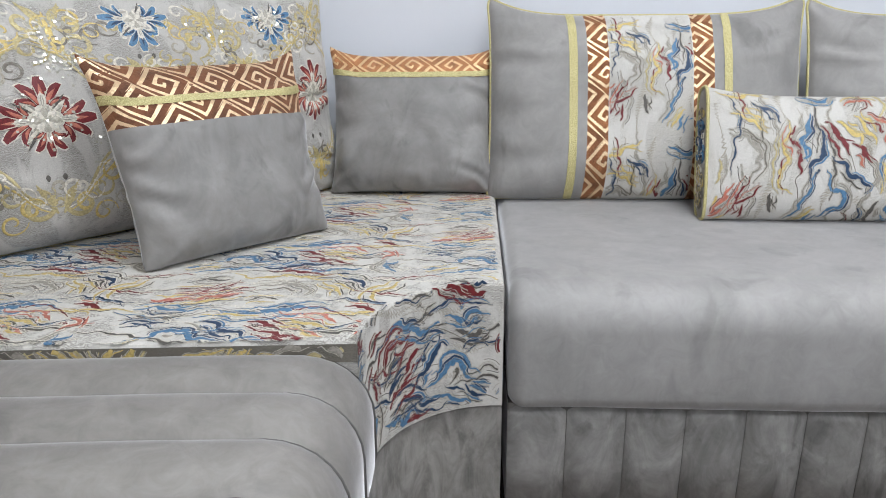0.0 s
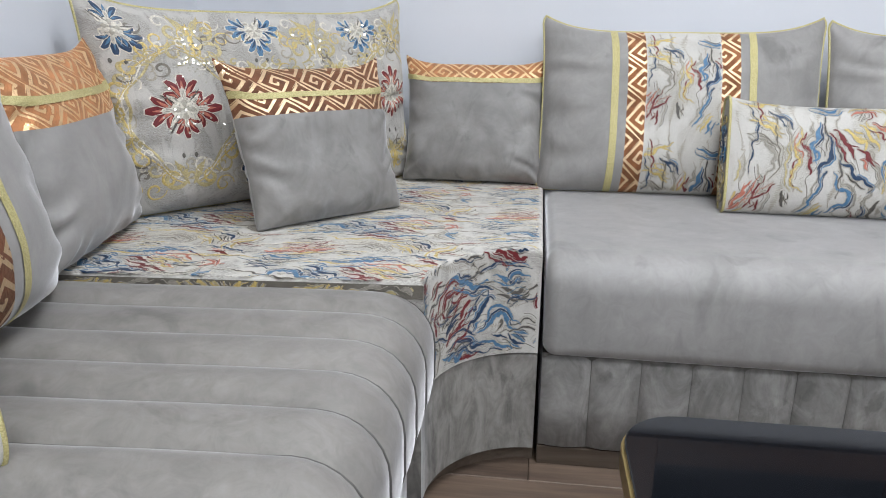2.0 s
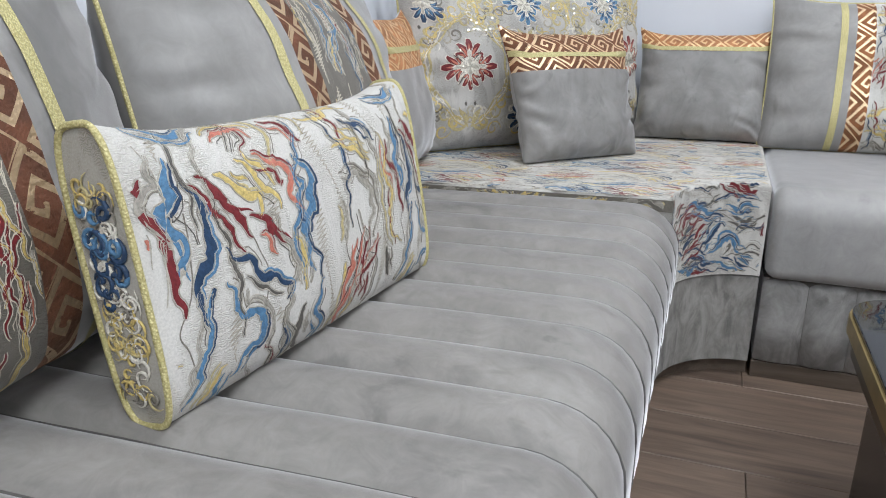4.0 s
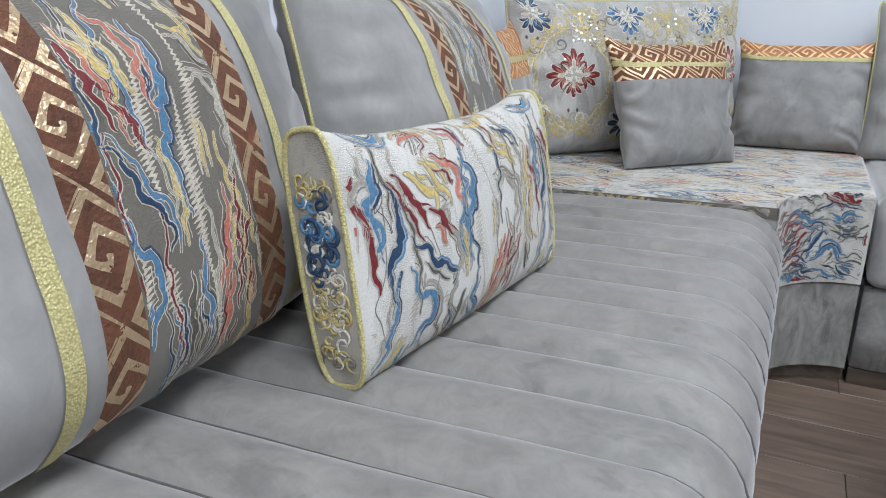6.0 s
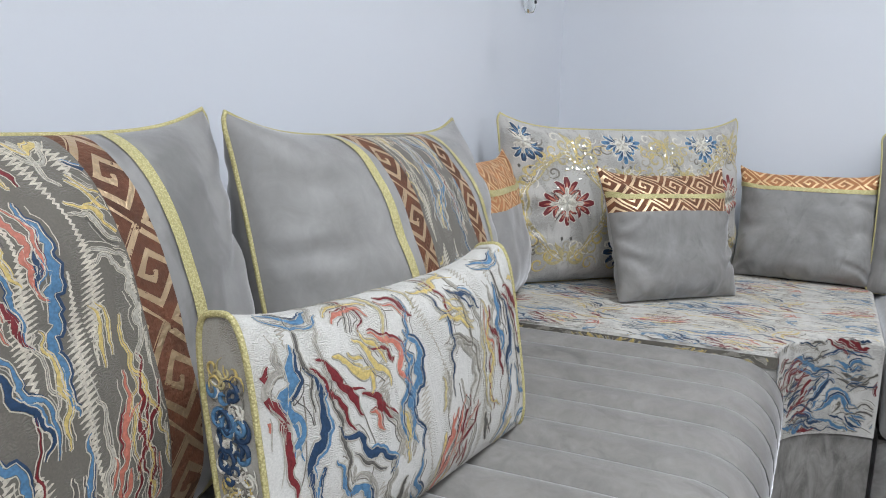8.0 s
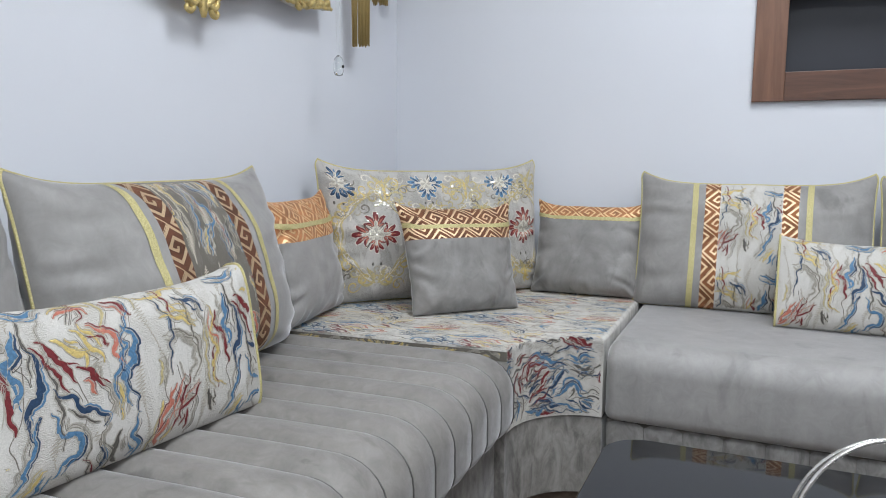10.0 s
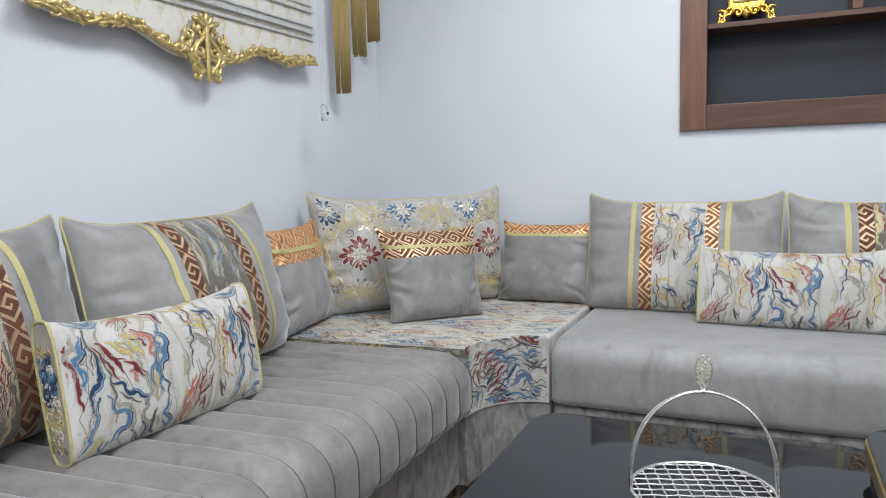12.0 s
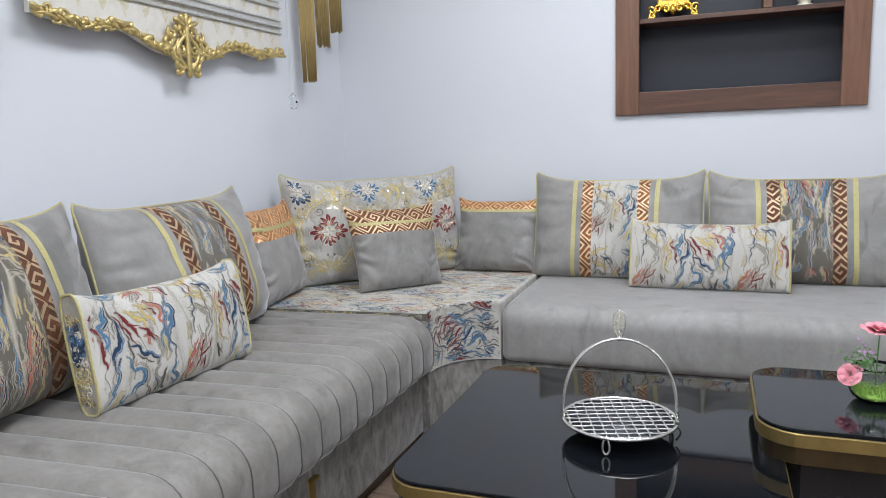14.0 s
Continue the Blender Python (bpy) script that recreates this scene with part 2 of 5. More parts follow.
def blind_cloth():
    """Off-white blind cloth with rows of pale gold woven bouquets."""
    m, n, l, b = mat("blind_cloth")

    def op(kind, a, c=None):
        x = n.new("ShaderNodeMath")
        x.operation = kind
        for i, v in enumerate((a, c)):
            if isinstance(v, (int, float)):
                x.inputs[i].default_value = v
            elif v is not None:
                l.new(v, x.inputs[i])
        return x.outputs[0]

    g = n.new("ShaderNodeNewGeometry")
    sp = n.new("ShaderNodeSeparateXYZ")
    l.new(g.outputs["Position"], sp.inputs[0])
    a = op("ABSOLUTE", op("SUBTRACT", op("FRACT", op("MULTIPLY", sp.outputs[1], 11.0)), 0.5))
    c = op("SUBTRACT", op("FRACT", op("MULTIPLY", sp.outputs[2], 8.5)), 0.5)
    body = op("ADD", op("MULTIPLY", a, 1.25), op("ABSOLUTE", op("MULTIPLY", c, 0.85)))
    leaf = noise_tex(n, l, 95.0, 3.0, 0.6, coord="Position", distort=1.5)
    mask = op("MULTIPLY", op("LESS_THAN", op("ADD", body, op("MULTIPLY", op("SUBTRACT", leaf.outputs[0], 0.5), 0.5)), 0.36), op("GREATER_THAN", leaf.outputs[0], 0.47))
    base = noise_tex(n, l, 40.0, 3.0, coord="Position")
    r = ramp(n, [(0.3, (0.63, 0.60, 0.55)), (0.7, (0.69, 0.66, 0.61))])
    l.new(base.outputs[0], r.inputs[0])
    l.new(mix_colour(n, l, op("MULTIPLY", mask, 0.7), r.outputs[0], (0.52, 0.45, 0.25)), b.inputs["Base Color"])
    b.inputs["Roughness"].default_value = 0.65
    add_bump(n, l, b, mask, 0.2, 0.0008)
    return m


BLIND = blind_cloth()
SILVER_TRIM = plain("silver_trim", (0.60, 0.60, 0.58), 0.35, 0.5, scale=60.0)
TASSEL = plain("tassel_thread", (0.36, 0.26, 0.10), 0.5, 0.3, 0.5, scale=400.0, vary=0.3)
CHAIN = plain("plastic_beads", (0.72, 0.74, 0.76), 0.25)
PINK = plain("rose_petal", (0.78, 0.30, 0.36), 0.55, 0.0, 0.2, scale=60.0, vary=0.25)
GREEN = plain("leaf_green", (0.07, 0.17, 0.04), 0.5, 0.0, 0.2, scale=90.0, vary=0.4)
MOSS = plain("moss_green", (0.20, 0.34, 0.05), 0.7, 0.0, 0.3, scale=200.0, vary=0.4)
LILAC = plain("lilac_petal", (0.50, 0.28, 0.50), 0.6)
CLEAR_STONE = plain("cut_stone", (0.75, 0.73, 0.62), 0.1, 0.4, spec=0.9)


def glass():
    m, n, l, b = mat("clear_glass")
    b.inputs["Base Color"].default_value = (0.95, 0.98, 0.97, 1)
    b.inputs["Roughness"].default_value, b.inputs["IOR"].default_value = 0.02, 1.45
    b.inputs["Transmission Weight"].default_value = 1.0
    return m


GLASS = glass()
m_, n_, l_, b_ = mat("lamp_diffuser")
b_.inputs["Emission Color"].default_value = (*LAMP_COLOUR, 1)
b_.inputs["Emission Strength"].default_value = 6.0
DIFFUSER = m_


# ---- mesh helpers ----
def mesh_object(name, verts, faces, material, parent=None, label="", smooth=True, uvs=None):
    me = bpy.data.meshes.new(name)
    me.from_pydata(verts, [], faces)
    me.materials.append(material)
    if uvs:
        lay = me.uv_layers.new(name="UVMap")
        for lp in me.loops:
            lay.data[lp.index].uv = uvs[lp.vertex_index]
    if smooth:
        me.polygons.foreach_set("use_smooth", [True] * len(me.polygons))
    me.update()
    ob = new(name, me)
    if parent:
        ob.parent = parent
    return tagged(ob, label)


def part(name, bm, material, parent, label="", smooth=False):
    bmesh.ops.recalc_face_normals(bm, faces=bm.faces)
    me = bpy.data.meshes.new(name)
    bm.to_mesh(me)
    bm.free()
    me.materials.append(material)
    if smooth:
        me.polygons.foreach_set("use_smooth", [True] * len(me.polygons))
    ob = new(name, me)
    if parent:
        ob.parent = parent
    return tagged(ob, label)


def empty(name, m, label, category, group=""):
    ob = new(name)
    ob.empty_display_size = 0.05
    ob.matrix_basis = m
    return tagged(ob, label, category, group)


def box(bm, x0, x1, y0, y1, z0, z1, bevel=0.0, seg=2):
    r = bmesh.ops.create_cube(bm, size=1)
    for v in r["verts"]:
        v.co = Vector((x0 + (v.co.x + 0.5) * (x1 - x0), y0 + (v.co.y + 0.5) * (y1 - y0), z0 + (v.co.z + 0.5) * (z1 - z0)))
    if bevel:
        ed = list({e for v in r["verts"] for e in v.link_edges})
        bmesh.ops.bevel(bm, geom=ed, offset=bevel, segments=seg, affect="EDGES", profile=0.5)
    return bm


def boxed(x0, x1, y0, y1, z0, z1, bevel=0.0, seg=2):
    return box(bmesh.new(), x0, x1, y0, y1, z0, z1, bevel, seg)


def tube(points, radius, sides=8, closed=False, taper=None):
    """Vertices and faces of a round tube along points."""
    verts, faces = [], []
    n = len(points)
    up = None
    for i, p in enumerate(points):
        p = Vector(p)
        a = Vector(points[(i - 1) % n if closed else max(i - 1, 0)])
        b = Vector(points[(i + 1) % n if closed else min(i + 1, n - 1)])
        d = (b - a).normalized() if (b - a).length > 1e-9 else Vector((0, 0, 1))
        if up is None:
            up = d.orthogonal().normalized()
        up = (up - d * up.dot(d))
        up = up.normalized() if up.length > 1e-6 else d.orthogonal().normalized()
        side = d.cross(up)
        r = radius * (taper(i / max(n - 1, 1)) if taper else 1)
        for k in range(sides):
            t = 2 * math.pi * k / sides
            verts.append(p + (up * math.cos(t) + side * math.sin(t)) * r)
    m = n if closed else n - 1
    for i in range(m):
        j = (i + 1) % n
        for k in range(sides):
            k2 = (k + 1) % sides
            faces.append((i * sides + k, i * sides + k2, j * sides + k2, j * sides + k))
    if not closed:
        faces.append(tuple(range(sides))[::-1])
        faces.append(tuple((n - 1) * sides + k for k in range(sides)))
    return verts, faces


class Pile:
    """Many small pieces gathered into one mesh."""

    def __init__(self):
        self.v, self.f = [], []

    def add(self, vf):
        o = len(self.v)
        self.v += vf[0]
        self.f += [tuple(i + o for i in f) for f in vf[1]]

    def done(self, name, material, parent, label="", smooth=True):
        return mesh_object(name, self.v, self.f, material, parent, label, smooth) if self.f else None


def grid_faces(nu, nv, flip=False):
    out = []
    for i in range(nu - 1):
        for j in range(nv - 1):
            q = (i * nv + j, (i + 1) * nv + j, (i + 1) * nv + j + 1, i * nv + j + 1)
            out.append(q[::-1] if flip else q)
    return out


# ---- the marbled flame cloth: one repeat of embroidered strokes ----
TILE_X, TILE_Y = 0.40, 0.33
MATES = {"blue": "navy", "coral": "red", "navy": "blue", "gold": "ochre", "shade": "line"}
FAMILY = {"blue": ("navy", "blue", "shade"), "navy": ("blue", "navy", "grey"), "red": ("red", "coral", "gold"), "coral": ("red", "coral", "gold"), "gold": ("gold", "shade", "ochre"), "ochre": ("gold", "shade"), "grey": ("grey", "shade", "navy"), "shade": ("shade", "line", "gold")}


def smooth_path(pts, step=0.0034):
    """Even steps along a soft curve through the points."""
    out = []
    n = len(pts)
    for i in range(n - 1):
        p0, p1, p2, p3 = (Vector(pts[max(0, min(n - 1, i + k))]) for k in (-1, 0, 1, 2))
        m = max(2, int((p2 - p1).length / step))
        for q in range(m):
            t = q / m
            out.append(0.5 * (2 * p1 + (p2 - p0) * t + (2 * p0 - 5 * p1 + 4 * p2 - p3) * t * t + (3 * p1 - p0 - 3 * p2 + p3) * t ** 3))
    out.append(Vector(pts[-1]))
    return out


class Cloth:
    """Strokes of one repeat in metres: kind and points (x, y, left edge, right edge)."""

    def __init__(self, seed, wide=1.0, tall=1.0, nest=2, bold=1.0, mates=1):
        self.mates = mates
        self.rnd, self.wide, self.tall, self.nest, self.bold = random.Random(seed), wide, tall, nest, bold
        self.size = (TILE_X * wide, TILE_Y * tall)
        self.out = []

    def ribbon(self, kind, path, left, right):
        run = []
        for i, p in enumerate(path):
            d = path[min(i + 1, len(path) - 1)] - path[max(i - 1, 0)]
            d = d.normalized() if d.length > 1e-9 else Vector((0, 1))
            a, b = left[i], right[i]
            run.append((p.x, p.y, (-d.y * a, d.x * a), (d.y * b, -d.x * b)))
        if len(run) > 2:
            self.out.append((kind, run))

    def beside(self, path, offs):
        out = []
        for i, p in enumerate(path):
            d = path[min(i + 1, len(path) - 1)] - path[max(i - 1, 0)]
            d = d.normalized() if d.length > 1e-9 else Vector((0, 1))
            out.append(Vector((p.x - d.y * offs[i], p.y + d.x * offs[i])))
        return out

    def cord(self, kind, path, half=0.0006):
        self.ribbon(kind, path, [half] * len(path), [half] * len(path))

    def stroke(self, kind, half, *mm):
        """A flame of stitches through points in millimetres, ragged and forked, with its companions beside it."""
        path = smooth_path([(x * 0.001 * self.wide, y * 0.001 * self.tall) for x, y in mm])
        half *= 0.001 * self.bold
        self.flame(kind, half, path)
        n, rnd = len(path), self.rnd
        for q in range(self.mates):
            a, b = sorted((rnd.randrange(n), rnd.randrange(n)))
            if b - a < 7:
                a, b = 0, n - 1
            off = (-1) ** (q + n) * (half * 1.6 + 0.0050 + 0.0060 * q)
            lean = rnd.uniform(-0.25, 0.25)
            cut = self.beside(path, [off * (1 + lean * (i - a) / n) for i in range(n)])[a:b + 1]
            self.flame(rnd.choice(FAMILY[kind]), half * rnd.uniform(0.35, 0.7), cut)

    def flame(self, kind, half, path):
        rnd, n = self.rnd, len(path)
        k1, k2, p1, p2 = rnd.uniform(0.45, 0.7), rnd.uniform(0.8, 1.2), rnd.random() * 6, rnd.random() * 6
        path = self.beside(path, [0.0024 * math.tanh(2.2 * math.sin(i * k1 + p1)) + 0.0010 * math.sin(i * k2 + p2) for i in range(n)])
        ph, saw = rnd.random() * 6, rnd.uniform(4.5, 9)
        left, right = [], []
        for i in range(n):
            t = i / max(1, n - 1)
            w = half * max(0.05, math.sin(math.pi * (0.02 + 0.95 * t)) ** 0.9)
            left.append(w * (0.5 + 0.75 * ((i / saw + ph) % 1) ** 1.5))
            right.append(w * (0.5 + 0.75 * ((i / (saw * 1.3) + ph * 1.7) % 1) ** 1.5))
        self.ribbon(kind, path, left, right)
        for sg, wd in ((1, left), (-1, right)):
            self.cord("edge", self.beside(path, [sg * (w + 0.0012) for w in wd]), 0.0006)
        for q in range(rnd.randrange(2) if half > 0.003 else 0):
            i = rnd.randrange(n // 4, max(n // 4 + 1, 3 * n // 4))
            d = path[min(i + 2, n - 1)] - path[max(i - 2, 0)]
            if d.length > 1e-6 and n > 12:
                d = d.normalized()
                side = Vector((-d.y, d.x)) * rnd.choice((-1, 1))
                twig = [path[i] + d * 0.0042 * m + side * (0.0026 * m + 0.0012 * math.sin(m * 1.4)) for m in range(8)]
                w = [half * 0.55 * (1 - m / 8) for m in range(8)]
                self.ribbon(kind, twig, w, w)
        if kind in MATES and n > 8:
            a, b = sorted((rnd.randrange(n // 2), rnd.randrange(n // 2, n)))
            if b - a > 5:
                cut = self.beside(path, [w + half * 0.30 + 0.0010 for w in left])[a:b + 1]
                w = [half * 0.42 * math.sin(math.pi * (0.05 + 0.9 * i / (b - a))) for i in range(b - a + 1)]
                self.ribbon(MATES[kind], cut, w, w)
        for q in range(self.nest):
            a, b = sorted((rnd.randrange(n), rnd.randrange(n)))
            if b - a > 6:
                o = rnd.choice((-1, 1)) * (half + 0.0032 + 0.0026 * q)
                self.cord(rnd.choice(("line", "grey", "edge", "edge", "line")), self.beside(path, [o] * n)[a:b], 0.0006)

    def zigzag(self, x0, y0, y1, sway, amp, pitch=0.0062, half=0.0007):
        """A sinuous column of zigzag cord up the cloth."""
        pts, ph = [], self.rnd.random() * 6
        for i in range(int((y1 - y0) * self.tall / pitch * 2)):
            y = y0 * self.tall + i * pitch / 2
            f = i * pitch / 2 / ((y1 - y0) * self.tall)
            a = amp * (0.55 + 0.45 * math.sin(ph + f * 9)) * min(1, 6 * f, 6 * (1 - f)) * (1 if i % 2 else -1)
            pts.append(Vector((x0 * self.wide + sway * math.sin(ph + f * 5) + a, y + a * 0.35)))
        fine = [p.lerp(q, t) for p, q in zip(pts, pts[1:]) for t in (0.0, 0.5)]
        if len(fine) > 4:
            self.cord("zig", fine, half)


def marbled(seed, wide=1.0, tall=1.0, nest=2, bold=1.0, zig=0.0007, amp=0.008, mates=1, strands=22):
    c = Cloth(seed, wide, tall, nest, bold, mates)
    for x0, y0, y1, sway in ((0.02, 0.13, 0.30, 0.012), (0.115, 0.0, 0.20, 0.010), (0.235, 0.05, 0.14, 0.006), (0.30, 0.0, 0.09, 0.008), (0.322, 0.10, 0.24, 0.010), (0.388, 0.02, 0.20, 0.008), (0.20, 0.25, 0.33, 0.008), (0.07, 0.26, 0.33, 0.01), (0.147, 0.22, 0.33, 0.01)):
        c.zigzag(x0, y0, y1, sway, amp, half=zig)
    s = c.stroke
    s("gold", 3.5, (40, 241), (71, 237), (95, 223), (115, 211))
    s("gold", 2.5, (63, 257), (91, 245), (107, 227))
    s("navy", 4.5, (83, 271), (115, 261), (133, 249), (140, 233))
    s("shade", 4.0, (40, 198), (75, 198), (99, 174), (96, 146), (79, 122))
    s("coral", 4.5, (6, 43), (24, 75), (40, 99), (51, 122))
    s("coral", 5.5, (8, 12), (12, 36), (32, 63))
    s("red", 3.2, (40, 34), (47, 59), (67, 75), (87, 89), (108, 108))
    s("red", 3.0, (59, 51), (57, 83), (75, 111), (81, 130))
    s("red", 3.0, (65, 30), (74, 55), (72, 70))
    s("gold", 3.5, (150, 241), (160, 219), (144, 194), (152, 158), (136, 119), (150, 99), (167, 87))
    s("grey", 4.0, (126, 91), (122, 67), (133, 47))
    s("red", 5.5, (167, 229), (158, 205), (174, 182), (179, 154), (179, 129))
    s("blue", 6.0, (196, 255), (193, 221), (180, 198), (194, 178), (186, 158))
    s("navy", 5.0, (209, 231), (223, 201), (221, 170), (200, 146), (198, 122), (207, 105))
    s("blue", 3.5, (212, 140), (201, 99), (180, 51), (164, 24))
    s("navy", 4.5, (237, 164), (262, 152), (278, 129), (304, 116), (316, 105), (307, 91))
    s("blue", 5.0, (234, 140), (243, 103), (272, 87), (267, 66), (241, 51), (225, 32))
    s("blue", 3.5, (214, 46), (206, 28), (197, 8))
    s("gold", 3.0, (186, 12), (197, 36), (217, 56))
    s("red", 5.5, (227, 239), (249, 213), (265, 186), (277, 170))
    s("red", 5.0, (277, 192), (300, 179), (318, 152))
    s("gold", 5.0, (249, 240), (273, 219), (294, 207), (291, 187))
    s("gold", 4.0, (284, 253), (312, 213), (326, 190))
    s("coral", 5.0, (308, 252), (336, 240), (352, 219), (344, 198), (359, 178))
    s("blue", 6.5, (367, 245), (383, 209), (367, 178), (352, 146), (359, 107))
    s("gold", 3.0, (336, 162), (345, 122), (338, 91))
    s("grey", 5.0, (340, 75), (324, 43), (336, 12))
    s("navy", 3.2, (300, 60), (312, 30), (296, 8))
    s("blue", 4.0, (374, 95), (360, 60), (374, 30), (360, 5))
    s("gold", 4.0, (15, 290), (50, 280), (85, 300), (120, 312))
    s("blue", 4.0, (180, 305), (215, 285), (250, 302))
    s("coral", 4.0, (265, 275), (300, 290), (325, 275))
    s("red", 4.2, (358, 300), (380, 280), (392, 255))
    s("ochre", 3.0, (20, 170), (28, 150), (14, 128))
    for k in range(strands):
        x, y = 400 * (k + c.rnd.random()) / strands, c.rnd.uniform(0, 330)
        pts, n = [], c.rnd.randrange(4, 8)
        for q in range(n):
            pts.append((x * 0.001 * wide, y * 0.001 * tall))
            x, y = x + 11 * math.sin(y / 330 * 12.56 + x / 400 * 6.28) + c.rnd.uniform(-9, 9), y + c.rnd.uniform(20, 34)
        path = smooth_path(pts)
        kind = c.rnd.choice(("shade", "line", "edge", "ochre", "grey", "gold", "blue", "navy", "red"))
        if kind in ("line", "edge"):
            c.cord(kind, path, 0.0008)
        else:
            c.flame(kind, c.rnd.uniform(0.0014, 0.0030) * bold, path)
    return c


CLOTH_WHITE = marbled(14, nest=2, bold=1.12, zig=0.0009, amp=0.010)
CLOTH_SEAT = marbled(31, wide=0.80, tall=1.25, nest=2, bold=1.35, zig=0.0010, amp=0.009, mates=2, strands=20)
CLOTH_EDGE = marbled(11, wide=0.85, tall=0.85, nest=3, bold=1.25, mates=2)
CLOTH_TAUPE = marbled(23, wide=0.70, tall=1.6, nest=2, bold=0.95, zig=0.0014, amp=0.015, mates=1, strands=14)


def embroider(surface, s0, s1, t0, t1, parent, turned=False, shift=(0, 0), lift=0.0010, swap=None, inside=None, cloth=None):
    """Lay the strokes on a surface(s, t) -> point, normal, within a rectangle in metres."""
    piles = {}
    cloth = cloth or CLOTH_WHITE
    tx, ty = cloth.size
    a0, a1, b0, b1 = (t0, t1, s0, s1) if turned else (s0, s1, t0, t1)
    for iu in range(math.floor((a0 - shift[0]) / tx) - 1, math.ceil((a1 - shift[0]) / tx) + 1):
        for iv in range(math.floor((b0 - shift[1]) / ty) - 1, math.ceil((b1 - shift[1]) / ty) + 1):
            for kind, pts in cloth.out:
                kind2 = swap.get(kind, kind) if swap else kind
                up = lift * (0.6 if kind in ("zig", "line") else 1.0)
                run = []
                for x, y, lf, rt in pts + [(1e6, 1e6, (0, 0), (0, 0))]:
                    px, py = x + iu * tx + shift[0], y + iv * ty + shift[1]
                    if a0 + 0.003 < px < a1 - 0.003 and b0 + 0.002 < py < b1 - 0.002 and (inside is None or inside(*((py, px) if turned else (px, py)))):
                        run.append((px, py, lf, rt))
                    else:
                        if len(run) > 2:
                            lay_ribbon(piles.setdefault(kind2, Pile()), surface, run, turned, up)
                        run = []
    for kind, p in piles.items():
        tagged(p.done("embroidery", THREADS[kind], parent, f"{NAMES.get(kind, kind)} raised embroidery thread"), kind="stuff")


NAMES = {"line": "taupe", "shade": "greige", "cord": "cream cord", "zig": "beige zigzag", "edge": "beige outline"}


def lay_ribbon(pile, surface, run, turned, lift):
    verts, faces = [], []
    for px, py, lf, rt in run:
        for o, up in ((lf, 0.55), ((0, 0), 1.0), (rt, 0.55)):
            a, b = px + o[0], py + o[1]
            p, n = surface(b, a) if turned else surface(a, b)
            verts.append(p + n * lift * up)
    for i in range(len(run) - 1):
        for k in (0, 1):
            faces.append((i * 3 + k, i * 3 + k + 1, i * 3 + k + 4, i * 3 + k + 3))
    pile.add((verts, faces))


# ---- cushions ----
SEAT = 0.494
CZ_TOP = 0.502


